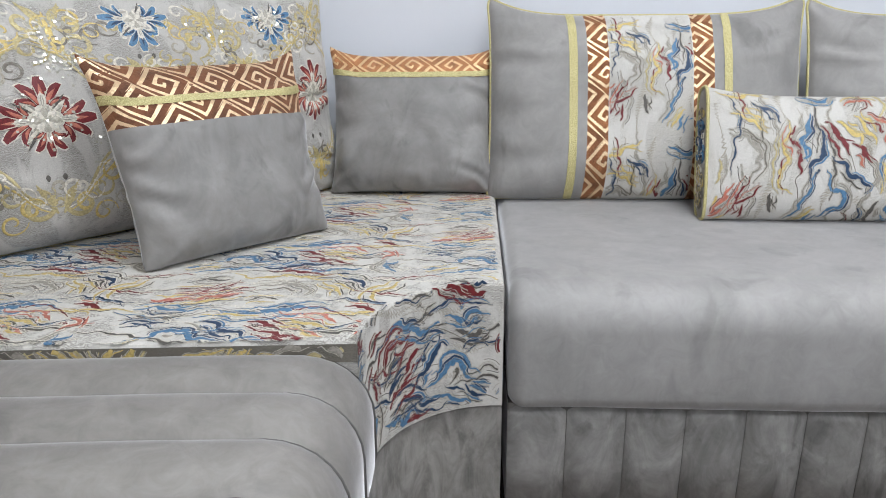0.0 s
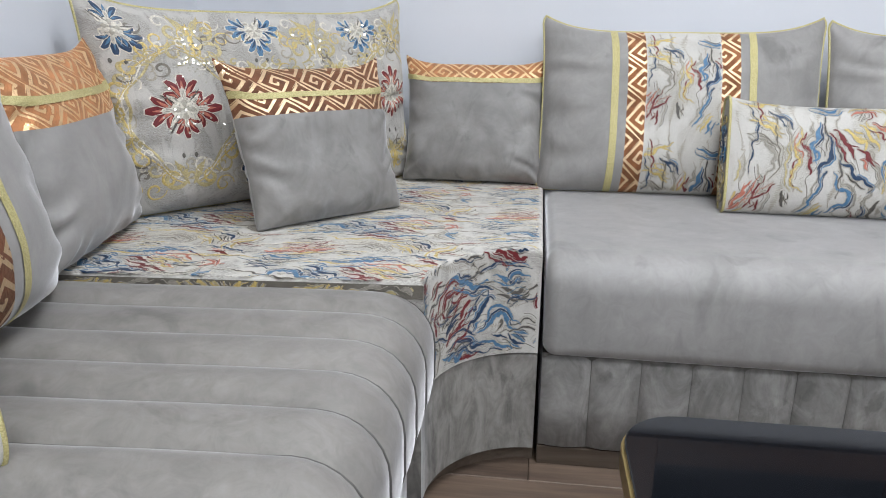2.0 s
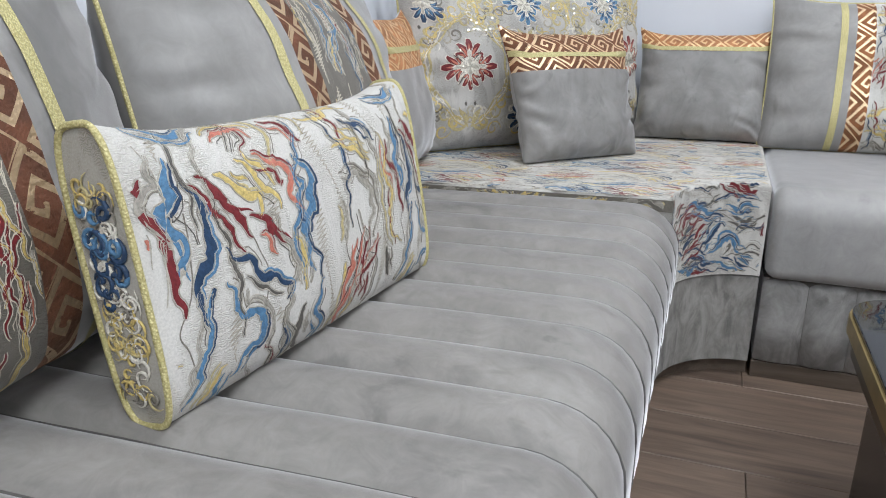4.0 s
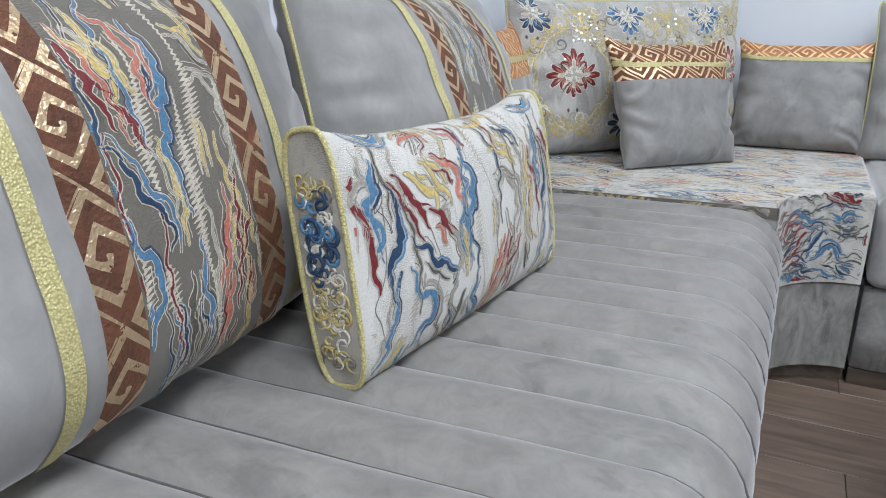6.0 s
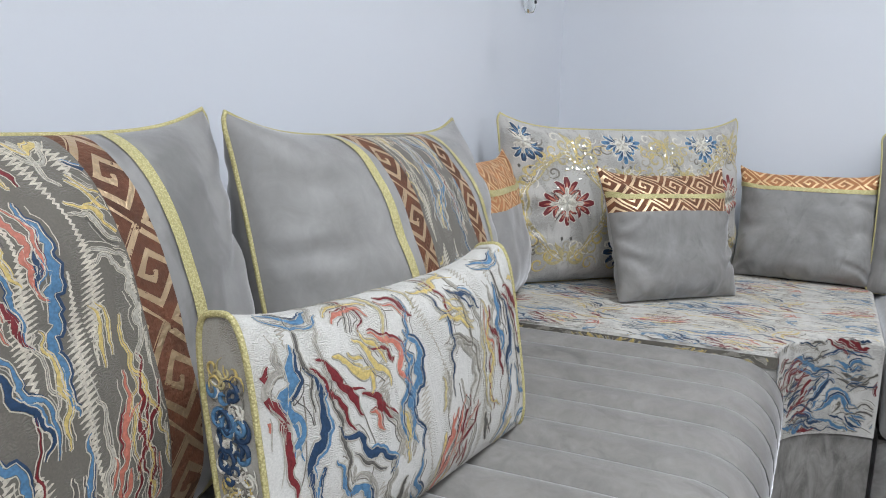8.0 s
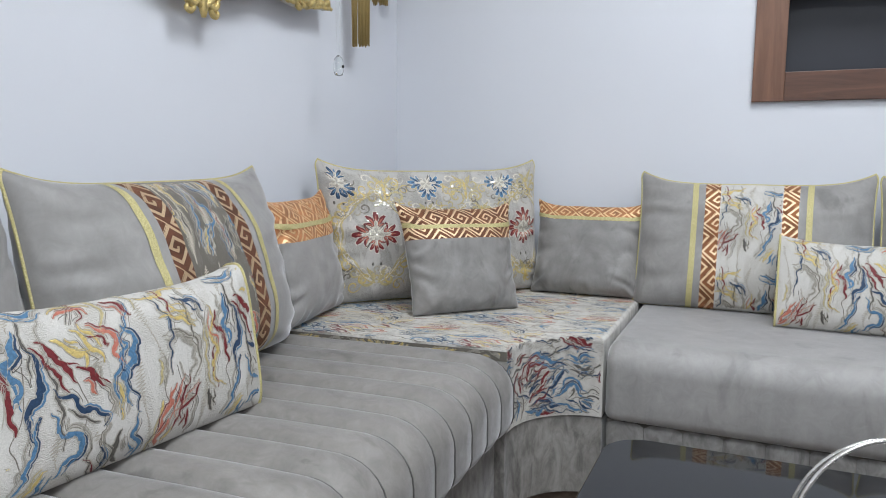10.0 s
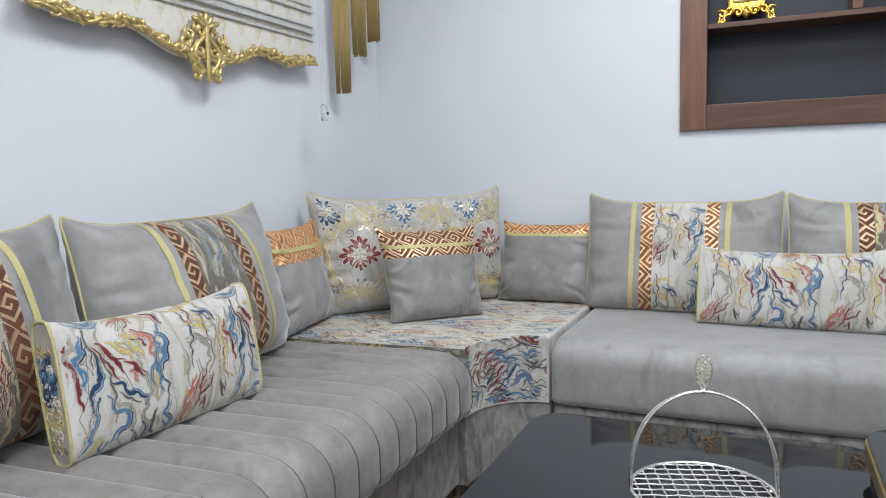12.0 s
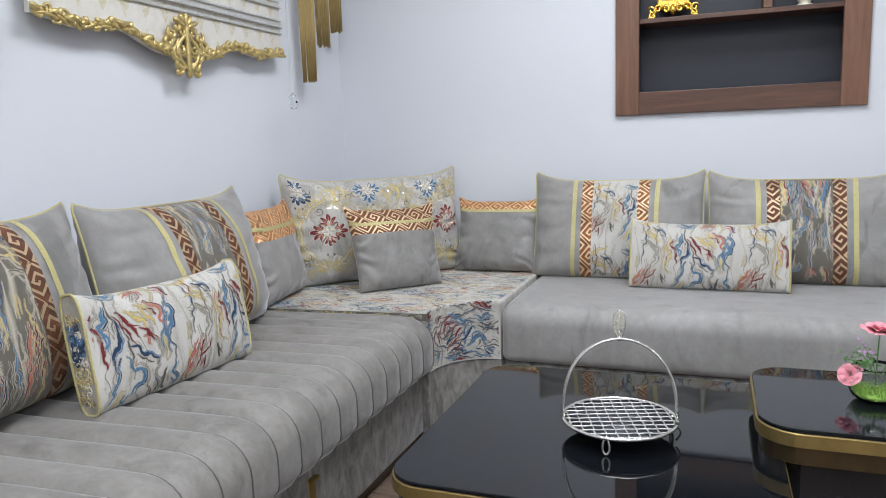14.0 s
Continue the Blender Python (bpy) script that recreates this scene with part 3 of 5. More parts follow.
class Pillow:
    """A stuffed knife-edged cushion: x across, z up, -y to the front, its base at z = 0."""

    def __init__(self, w, h, t, m, seed, ear=0.205, rest=SEAT, crease=1.0, foot=0.06, waist=0.032, taper=0.0):
        self.foot, self.waist, self.taper = foot, waist, taper
        self.w, self.h, self.t, self.m, self.seed, self.ear, self.rest, self.crease = w, h, t, m, seed, ear, rest, crease
        self.inv = m.inverted()

    def at(self, u, v, side):
        """u, v from -1 to 1; side -1 front, 1 back, 0 seam."""
        x = self.w / 2 * u * (1 - self.waist * (1 - abs(v) ** 3.5)) * (1 + self.taper * v)
        z = self.h / 2 * v * (1 - (self.ear if v > 0 else self.ear * self.foot) * (1 - abs(u) ** 5)) + self.h / 2
        cut = 1 - 0.028 * (max(0.0, abs(u) - 0.88) / 0.12 * max(0.0, abs(v) - 0.88) / 0.12) ** 1.6
        x, z = x * cut, (z - self.h / 2) * cut + self.h / 2
        fat = max(0.0, (1 - abs(u) ** 3.2) * (1 - abs(v) ** (2.3 if v > 0 else 4.2))) ** 0.56
        fat *= 1 + 0.10 * (-v)
        y = side * self.t / 2 * fat
        if side:
            s = self.seed * 7.3
            soft = noise.noise((u * 1.7 + s, v * 1.7, side)) * 0.010 + noise.noise((u * 4 + s, v * 4, side + 3)) * 0.0035
            wig = 6 * noise.noise((u * 2.5 + s, v * 2.5, 9 + side))
            rim = 1.35 * max(0, 1 - (1 - abs(u)) * 1.9) ** 1.4 * math.sin(v * 13 + s + wig) + max(0, 1 - (1 - abs(v)) * 3.2) ** 1.4 * math.sin(u * 15 + s + wig)
            y += side * (soft + rim * 0.0062 * self.crease) * min(1, fat * 1.6)
        p = Vector((x, y, z))
        wz = (self.m @ p)
        if wz.z < self.rest + 0.004:
            wz.z = self.rest + 0.004
            p = self.inv @ wz
        return p

    def spot(self, s, t, side=-1):
        """Point and normal at s metres across from the middle and t metres up from the base."""
        u, v = max(-0.998, min(0.998, 2 * s / self.w)), max(-0.998, min(0.998, 2 * t / self.h - 1))
        e = 0.004
        p = self.at(u, v, side)
        a = self.at(min(0.999, u + e), v, side) - self.at(max(-0.999, u - e), v, side)
        b = self.at(u, min(0.999, v + e), side) - self.at(u, max(-0.999, v - e), side)
        n = a.cross(b)
        n = n.normalized() if n.length > 1e-9 else Vector((0, -1, 0))
        return p, n if side < 0 else -n

    def panel(self, name, u0, u1, v0, v1, material, parent, side=-1, proud=0.0, label="", nu=None, nv=None):
        nu = nu or max(4, int((u1 - u0) * 26) + 2)
        nv = nv or max(4, int((v1 - v0) * 26) + 2)
        verts, uvs = [], []

        def ease(a):
            return math.copysign(1 - (1 - abs(a)) ** 1.45, a)

        def unease(a):
            return math.copysign(1 - (1 - abs(a)) ** (1 / 1.45), a)

        for i in range(nu):
            a = unease(u0) + (unease(u1) - unease(u0)) * i / (nu - 1)
            for j in range(nv):
                b = unease(v0) + (unease(v1) - unease(v0)) * j / (nv - 1)
                u, v = ease(a), ease(b)
                p = self.at(u, v, side)
                if proud:
                    p = p + self.spot(u * self.w / 2, (v + 1) * self.h / 2, side)[1] * proud
                verts.append(p)
                uvs.append((u * self.w / 2, v * self.h / 2))
        return mesh_object(name, verts, grid_faces(nu, nv, side > 0), material, parent, label, True, uvs)

    def piping(self, parent, material, radius=0.0036, label="yellow corded piping"):
        pts = []
        n = 34
        ring = [(-1 + 2 * i / n, -1) for i in range(n)] + [(1, -1 + 2 * i / n) for i in range(n)] + [(1 - 2 * i / n, 1) for i in range(n)] + [(-1, 1 - 2 * i / n) for i in range(n)]
        for u, v in ring:
            pts.append(self.at(u, v, 0))
        v, f = tube(pts, radius, 6, True)
        return mesh_object("piping", v, f, material, parent, label)


def striped_cushion(m, w, h, t, seed, taupe, shift, label, ear=0.205):
    e = empty("back_cushion", m, label, "cushion", "back cushions along the sofa")
    c = Pillow(w, h, t, m, seed, ear=ear)
    k = 2 / w
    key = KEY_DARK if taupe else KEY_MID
    bands = [(-0.147, -0.098, key, "key_band"), (-0.098, 0.098, TAUPE if taupe else CREAM, "centre_panel"), (0.098, 0.147, key, "key_band")]
    c.panel("side_panel", -1, -0.147 * k, -1, 1, GREY, e)
    c.panel("side_panel", 0.147 * k, 1, -1, 1, GREY, e)
    for a, b, mt, nm in bands:
        c.panel(nm, a * k, b * k, -1, 1, mt, e, label="copper velvet with gold foil key pattern" if nm == "key_band" else "marbled embroidered panel")
    for a, b in ((-0.189, -0.170), (0.170, 0.189)):
        c.panel("braid", a * k, b * k, -0.997, 0.997, BRAID, e, proud=0.0018, label="yellow woven braid", nu=4)
    c.panel("back_panel", -1, 1, -1, 1, GREY, e, side=1)
    c.piping(e, BRAID)
    embroider(c.spot, -0.099, 0.099, 0.008, h - 0.008, e, shift=shift, swap={"line": "edge", "zig": "cord", "edge": "cord", "shade": "edge", "ochre": "gold"} if taupe else None, cloth=CLOTH_TAUPE if taupe else CLOTH_WHITE)
    return e


def small_cushion(m, w, h, t, seed, label, band0, key, taper=0.02, face=None):
    e = empty("throw_cushion", m, label, "cushion", "small cushions in the corner")
    c = Pillow(w, h, t, m, seed, ear=0.17, crease=1.3, rest=CZ_TOP, foot=0.25, waist=0.085, taper=taper)
    b1 = band0 - 0.0
    c.panel("face", -1, 1, -1, b1, face or GREY_BRUSHED, e)
    c.panel("key_band", -1, 1, b1, 1, key, e, label="copper velvet with gold foil key pattern")
    top = 0.50 if band0 < 0.45 else band0
    c.panel("braid", -0.997, 0.997, top, top + 0.085, BRAID, e, proud=0.0018, label="yellow woven braid", nv=4)
    c.panel("back_panel", -1, 1, -1, 1, GREY, e, side=1)
    return e


class Bolster:
    """A flat oblong cushion whose cover wraps over the top, with narrow piped end panels."""

    def __init__(self, w, h, t, belly, m, seed):
        self.w, self.h, self.t, self.belly, self.m, self.seed = w, h, t, belly, m, seed
        self.rows = 40
        self.turns = [self.section(0.0, -math.pi / 2 + 2 * math.pi * k / 160) for k in range(161)]
        self.run = [0.0]
        for a, b in zip(self.turns, self.turns[1:]):
            self.run.append(self.run[-1] + (b - a).length)

    def section(self, x, a):
        u = min(1.0, abs(2 * x / self.w))
        thick = self.t / 2 + self.belly * max(0.0, 1 - u ** 2.4) ** 0.75
        tall = self.h / 2 * (1 - 0.15 * (1 - u ** 3.5))
        p = 2 / (3.9 - 1.4 * (1 - u ** 5))
        cs, sn = math.cos(a), math.sin(a)
        y = -thick * math.copysign(abs(cs) ** p, cs)
        z = (tall if sn > 0 else self.h / 2) * math.copysign(abs(sn) ** p, sn)
        soft = 0.006 * noise.noise((x * 7 + self.seed, y * 9, z * 7)) + 0.002 * noise.noise((x * 22 + self.seed, y * 20, z * 22))
        soft += max(0, u - 0.72) * 0.011 * math.sin(z * 70 + self.seed)
        return Vector((x, y * (1 + soft * 6 * (1 - u ** 6)), z + self.h / 2))

    def spot(self, s, t):
        """s metres across from the middle, t metres round from the front's lower edge."""
        k = np.searchsorted(self.run, t)
        k = max(1, min(160, int(k)))
        f = (t - self.run[k - 1]) / max(1e-9, self.run[k] - self.run[k - 1])
        a = -math.pi / 2 + 2 * math.pi * (k - 1 + f) / 160
        p = self.section(s, a)
        d = self.section(s + 0.003, a) - self.section(s - 0.003, a)
        e = self.section(s, a + 0.03) - self.section(s, a - 0.03)
        return p, d.cross(e).normalized()


def bolster_cushion(m, w, h, t, belly, seed, shift, label):
    e = empty("bolster_cushion", m, label, "cushion", "oblong cushions on the seats")
    c = Bolster(w, h, t, belly, m, seed)
    n, k = 44, 64
    verts = [c.section(-w / 2 + w * i / n, -math.pi / 2 + 2 * math.pi * j / k) for i in range(n + 1) for j in range(k)]
    faces = [(i * k + j, (i + 1) * k + j, (i + 1) * k + (j + 1) % k, i * k + (j + 1) % k) for i in range(n) for j in range(k)]
    mesh_object("cover", verts, faces, CREAM, e, "cream jacquard cover")
    for end in (-1, 1):
        ring = [c.section(end * w / 2, -math.pi / 2 + 2 * math.pi * j / k) for j in range(k)]
        mid = Vector((end * (w / 2 + 0.004), 0, h / 2))
        verts = ring + [mid + (q - mid) * 0.6 + Vector((end * 0.002, 0, 0)) for q in ring] + [mid]
        faces = [(j, (j + 1) % k, k + (j + 1) % k, k + j) for j in range(k)] + [(k + j, k + (j + 1) % k, 2 * k) for j in range(k)]
        cap = mesh_object("end_panel", verts, [f if end > 0 else f[::-1] for f in faces], TAUPE_GUSSET, e, "taupe damask end panel")
        v, f = tube([q + Vector((end * 0.001, 0, 0)) for q in ring], 0.0036, 6, True)
        mesh_object("piping", v, f, BRAID, e, "yellow corded piping")
        piles = {}
        rnd = random.Random(int(seed * 10) + end)
        for q in range(120):
            z0 = h * rnd.uniform(0.10, 0.82)
            kind = rnd.choice(("navy", "blue", "cream", "cream", "line")) if 0.42 < z0 / h < 0.75 else rnd.choice(("ochre", "gold", "cream", "line"))
            sz, hand, a0 = rnd.uniform(0.007, 0.016), rnd.choice((-1, 1)), rnd.random() * 6
            cy = rnd.uniform(-0.25, 0.25) * t
            pts = []
            for s in range(12):
                r, a = sz * (1 - 0.07 * s), a0 + hand * 0.5 * s
                pts.append(Vector((end * (w / 2 + 0.0048), max(-0.40 * t, min(0.40 * t, cy + r * math.cos(a))), z0 + r * math.sin(a))))
            piles.setdefault(kind, Pile()).add(tube(pts, 0.0023 if kind in ("navy", "blue") else 0.0013, 5, taper=lambda s: 0.3 + math.sin(math.pi * s)))
        for kind, p in piles.items():
            tagged(p.done("scroll", THREADS[kind], cap, f"{kind} scroll embroidery"), kind="stuff")
    reach = c.run[int(160 * 0.60)]
    embroider(c.spot, -w / 2 + 0.006, w / 2 - 0.006, 0.012, reach, e, shift=shift)
    return e


def damask_cushion(m, w, h, t, label):
    e = empty("corner_cushion", m, label, "cushion")
    c = Pillow(w, h, t, m, 5, ear=0.20, rest=CZ_TOP)
    c.panel("face", -1, 1, -1, 1, DAMASK, e, nu=60, nv=40, label="cream damask face")
    c.panel("back_panel", -1, 1, -1, 1, TAUPE_GUSSET, e, side=1)
    c.piping(e, BRAID)
    piles = {}

    def petal(kind, cx, cz, ang, r0, r1, width, bend=0.0, lift=0.0016, blunt=0.0):
        run = []
        n = 9
        for i in range(n + 1):
            f = i / n
            r = r0 + (r1 - r0) * f
            a = ang + bend * f * f
            ww = width * math.sin(math.pi * (0.08 + (0.9 - blunt) * f)) ** 0.8
            run.append((cx + r * math.cos(a), cz + r * math.sin(a), (-math.sin(a) * ww, math.cos(a) * ww), (math.sin(a) * ww, -math.cos(a) * ww)))
        if all(abs(q[0]) < w / 2 - 0.015 and 0.02 < q[1] < h - 0.015 for q in run):
            lay_ribbon(piles.setdefault(kind, Pile()), c.spot, run, False, lift)

    def scroll(kind, cx, cz, ang, size, hand, turns=1.3, width=0.0017):
        run = []
        n = 22
        for i in range(n + 1):
            f = i / n
            r = size * (1 - 0.85 * f)
            a = ang + hand * turns * 2 * math.pi * f
            d = a + hand * math.pi / 2
            ww = width * (0.5 + math.sin(math.pi * f))
            run.append((cx + r * math.cos(a), cz + r * math.sin(a), (-math.sin(d) * ww, math.cos(d) * ww), (math.sin(d) * ww, -math.cos(d) * ww)))
        if all(abs(q[0]) < w / 2 - 0.012 and 0.02 < q[1] < h - 0.012 for q in run):
            lay_ribbon(piles.setdefault(kind, Pile()), c.spot, run, False, 0.0016)

    def rosette(cx, cz, s, body="red", tip="coral", ways=(90, 0, 180, -90), turn=0.0):
        """Leaf-shaped lobes on four sides of a pale flower, each edged in cream cord."""
        for k, deg in enumerate(ways):
            a = radians(deg) + turn
            far = (1.0, 0.95, 0.95, 0.72)[k] * s
            bx, bz = cx + 0.014 * far * math.cos(a), cz + 0.014 * far * math.sin(a)
            for q in (-2, 2, -1, 1, 0):
                r1, wd = (0.071, 0.064, 0.048)[abs(q)] * far, (0.0105, 0.0088, 0.0070)[abs(q)] * far
                petal("cream", bx, bz, a + q * 0.36, 0.006, r1 + 0.003, wd + 0.0020, 0.16 * q, lift=0.0012, blunt=0.12)
                petal(body, bx, bz, a + q * 0.36, 0.016 * far, r1, wd, 0.16 * q, lift=0.0018 + 0.0002 * (2 - abs(q)), blunt=0.12)
                petal(tip, bx, bz, a + q * 0.36, 0.018 * far, r1 * 0.8, wd * 0.40, 0.12 * q, lift=0.0029)
                petal("cream", bx, bz, a + q * 0.36 + 0.18, 0.018 * far, r1 * 0.92, 0.0009, 0.16 * q, lift=0.0031)
            petal("cream", bx, bz, a, 0.006, 0.042 * far, 0.0068 * far, lift=0.0031)
            petal("shade", bx, bz, a, 0.010, 0.037 * far, 0.0045 * far, lift=0.0035)
            petal("cream", bx, bz, a, 0.010, 0.038 * far, 0.0020 * far, lift=0.0040)
            for o in (-1, 1):
                scroll("cream", bx + 0.022 * far * math.cos(a + 1.4 * o), bz + 0.022 * far * math.sin(a + 1.4 * o), a, 0.013 * far, o, 0.9, 0.0015)
            d = a + math.pi / 4
            if deg > -90:
                petal("shade", cx, cz, d, 0.016 * s, 0.058 * s, 0.0080 * s)
                petal("cream", cx, cz, d, 0.020 * s, 0.050 * s, 0.0034 * s, lift=0.0024)
                petal("grey", cx, cz, d + 0.14, 0.026 * s, 0.060 * s, 0.0022 * s, lift=0.0028)
        for k in range(8):
            petal("cream" if k % 2 else "edge", cx, cz, k * math.pi / 4, 0.003, 0.024 * s, 0.0062 * s, lift=0.0032)
        for k in (-1, 1):
            petal("grey", cx + 0.014 * k, cz - 0.092 * s, -math.pi / 2, 0, 0.012, 0.004)

    def ogee(cx, cz, s):
        """The scrolled frame that runs round a rosette."""
        for side in (-1, 1):
            for row, (kind, out) in enumerate((("ochre", 0.0), ("cream", 0.007), ("gold", 0.013), ("edge", 0.019))):
                run = []
                for i in range(41):
                    f = i / 40
                    x = cx + side * (0.112 * s * math.sin(math.pi * f) ** 0.75 + out + 0.006 * math.sin(f * 22 + row))
                    z = cz + (f - 0.5) * (0.30 * s + out)
                    w = (0.0034, 0.0020, 0.0030, 0.0016)[row]
                    run.append((x, z, (-w, 0.0), (w, 0.0)))
                seg = []
                for q in run + [None]:
                    if q and abs(q[0]) < w_in and 0.02 < q[1] < h - 0.02:
                        seg.append(q)
                    else:
                        if len(seg) > 3:
                            lay_ribbon(piles.setdefault(kind, Pile()), c.spot, seg, False, 0.0016)
                        seg = []
            for i in range(13):
                f = (i + 0.5) / 13
                x, z = cx + side * (0.116 * s * math.sin(math.pi * f) ** 0.75 + 0.010), cz + (f - 0.5) * 0.32 * s
                scroll(("gold", "ochre")[i % 2], x + side * 0.010, z, f * 9, 0.021 * s, (-1) ** i, 1.2, 0.0024)
                scroll("cream", x - side * 0.004, z + 0.01, f * 9 + 2, 0.012 * s, -(-1) ** i, 0.9, 0.0016)

    def medallion(cx, cz, s):
        for k in (-1, 1):
            scroll("ochre", cx + k * 0.024 * s, cz + 0.016 * s, math.pi / 2, 0.022 * s, k, 1.2, 0.0034)
            scroll("ochre", cx + k * 0.028 * s, cz - 0.022 * s, -math.pi / 2, 0.024 * s, -k, 1.3, 0.0034)
            scroll("gold", cx + k * 0.05 * s, cz, 0, 0.016 * s, k, 1.2)
            petal("ochre", cx, cz, math.pi / 2 + k * 0.5, 0.01, 0.05 * s, 0.005)
            scroll("cream", cx + k * 0.038 * s, cz + 0.03 * s, 0, 0.014 * s, -k, 1.0, 0.002)
        petal("gold", cx, cz - 0.03 * s, math.pi / 2, 0, 0.06 * s, 0.006)

    left = -w / 2
    w_in = w / 2 - 0.015
    for fx, fz, s in ((0.20, 0.47, 1.04), (0.89, 0.48, 1.0)):
        ogee(left + fx * w, fz * h, s)
        rosette(left + fx * w, fz * h, s)
    for fx, fz, s in ((0.435, 0.88, 0.84), (0.785, 0.88, 0.8)):
        rosette(left + fx * w, fz * h, s, "blue", "navy", (-90, 8, 172))
    rosette(left + 0.065 * w, 0.86 * h, 0.78, "navy", "blue", (-40, -90, 90))
    for fx, fz, s in ((0.43, 0.17, 1.0), (0.68, 0.17, 1.0)):
        rosette(left + fx * w, fz * h, s, "navy", "grey", (90, 5, 175))
    for fx, fz, s in ((0.25, 0.83, 1.5), (0.61, 0.83, 1.5), (0.93, 0.84, 1.2), (0.20, 0.12, 1.5), (0.55, 0.30, 1.3), (0.55, 0.56, 1.3), (0.9, 0.14, 1.2), (0.42, 0.62, 1.1), (0.68, 0.62, 1.1)):
        medallion(left + fx * w, fz * h, s)
    rnd = random.Random(4)
    for i in range(300):
        x, z = rnd.uniform(-w / 2 + 0.05, w / 2 - 0.05), rnd.uniform(0.05, h - 0.05)
        if min(math.hypot(x - (left + fx * w), z - fz * h) for fx, fz in ((0.20, 0.46), (0.89, 0.47))) > 0.11:
            scroll(rnd.choice(("ochre", "gold", "edge", "zig", "cream", "line")), x, z, rnd.random() * 6, rnd.uniform(0.010, 0.026), rnd.choice((-1, 1)), rnd.uniform(0.7, 1.3), 0.0022)
    for kind, p in piles.items():
        tagged(p.done("embroidery", THREADS[kind], e, f"{NAMES.get(kind, kind)} damask embroidery"), kind="stuff")
    seq = Pile()
    for i in range(420):
        fx, fz = rnd.choice(((0.25, 0.83), (0.61, 0.83), (0.93, 0.84), (0.20, 0.46), (0.89, 0.47), (0.25, 0.7), (0.78, 0.88), (0.34, 0.35)))
        x, z = left + fx * w + rnd.gauss(0, 0.028), fz * h + rnd.gauss(0, 0.022)
        if abs(x) > w / 2 - 0.02 or not 0.03 < z < h - 0.02:
            continue
        p, nn = c.spot(x, z)
        tilt = (nn + Vector((rnd.uniform(-.35, .35), rnd.uniform(-.2, .2), rnd.uniform(-.35, .35)))).normalized()
        a = tilt.orthogonal().normalized() * 0.0028
        b = tilt.cross(a)
        o = p + nn * 0.0035
        seq.add(([o + a, o + b, o - a, o - b], [(0, 1, 2, 3)]))
    tagged(seq.done("sequin", CLEAR_STONE, e, "clear gold sequins", False), kind="stuff")
    return e


# ---- the room ----
XW, XE, YS = 0.015, 6.4, -7.4


def structure(name, bm, material, label):
    ob = part(name, bm, material, None, label)
    return tagged(ob, label, name.split("_")[0], "", "structure")


structure("wall_west", boxed(XW - 0.15, XW, YS - 0.15, 0.25, 0, CEILING), PAINT, "plain pale blue-white painted wall")
bm = bmesh.new()
NX0, NX1, NZ0, NZ1 = 1.46, 2.36, 1.25, 2.35
box(bm, XW, NX0, 0, 0.25, 0, CEILING)
box(bm, NX1, XE, 0, 0.25, 0, CEILING)
box(bm, NX0, NX1, 0, 0.25, 0, NZ0)
box(bm, NX0, NX1, 0, 0.25, NZ1, CEILING)
box(bm, NX0, NX1, 0.2, 0.25, NZ0, NZ1)
structure("wall_north", bm, PAINT, "pale blue-white painted wall with a recessed niche")
structure("wall_east", boxed(XE, XE + 0.15, YS - 0.15, 0.25, 0, CEILING), PAINT, "plain pale painted wall")
structure("wall_south", boxed(XW, XE, YS - 0.15, YS, 0, CEILING), PAINT, "plain pale painted wall")
structure("ceiling", boxed(XW - 0.15, XE + 0.15, YS - 0.15, 0.25, CEILING, CEILING + 0.15), CEIL, "flat white painted ceiling")
floor = structure("floor", boxed(XW - 0.15, XE + 0.15, YS - 0.15, 0.25, -0.12, -0.012), PLINTH, "brown wood-look laminate plank floor")

for lx, ly in LAMPS:
    lamp = empty("ceiling_light", pose(lx, ly, CEILING), "square white flush ceiling panel light, switched on", "ceiling light", "ceiling lights")
    bm = bmesh.new()
    for a, b, c, d in ((-0.47, 0.47, -0.47, -0.45), (-0.47, 0.47, 0.45, 0.47), (-0.47, -0.45, -0.45, 0.45), (0.45, 0.47, -0.45, 0.45)):
        box(bm, a, b, c, d, -0.03, 0.0)
    part("frame", bm, CHAIN, lamp)
    part("diffuser", boxed(-0.45, 0.45, -0.45, 0.45, -0.018, -0.004), DIFFUSER, lamp)
    light = bpy.data.lights.new("panel_light", "AREA")
    light.energy, light.size, light.color = LAMP_WATTS, 0.9, LAMP_COLOUR
    lo = new("panel_light", light)
    lo.matrix_basis = pose(lx, ly, CEILING - 0.04)

# ---- the sofas ----
LZ, RIB, LFRONT, LEND = 0.496, 0.0993, 0.898, -1.053


def profile(front, top, low, r_top, r_low, back):
    """From the back edge over the top and round the front edge down: points and outward normals in a vertical plane."""
    out = []
    for i in range(14):
        out.append((back + (front - r_top - back) * i / 13, top, 0.0, 1.0))
    for i in range(1, 9):
        a = math.pi / 2 * (1 - i / 8)
        out.append((front - r_top + r_top * math.cos(a), top - r_top + r_top * math.sin(a), math.cos(a), math.sin(a)))
    for i in range(1, 4):
        out.append((front, top - r_top + (low + r_low - top + r_top) * i / 3, 1.0, 0.0))
    for i in range(1, 5):
        a = -math.pi / 2 * i / 4
        out.append((front - r_low + r_low * math.cos(a), low + r_low + r_low * math.sin(a), math.cos(a), math.sin(a)))
    return out


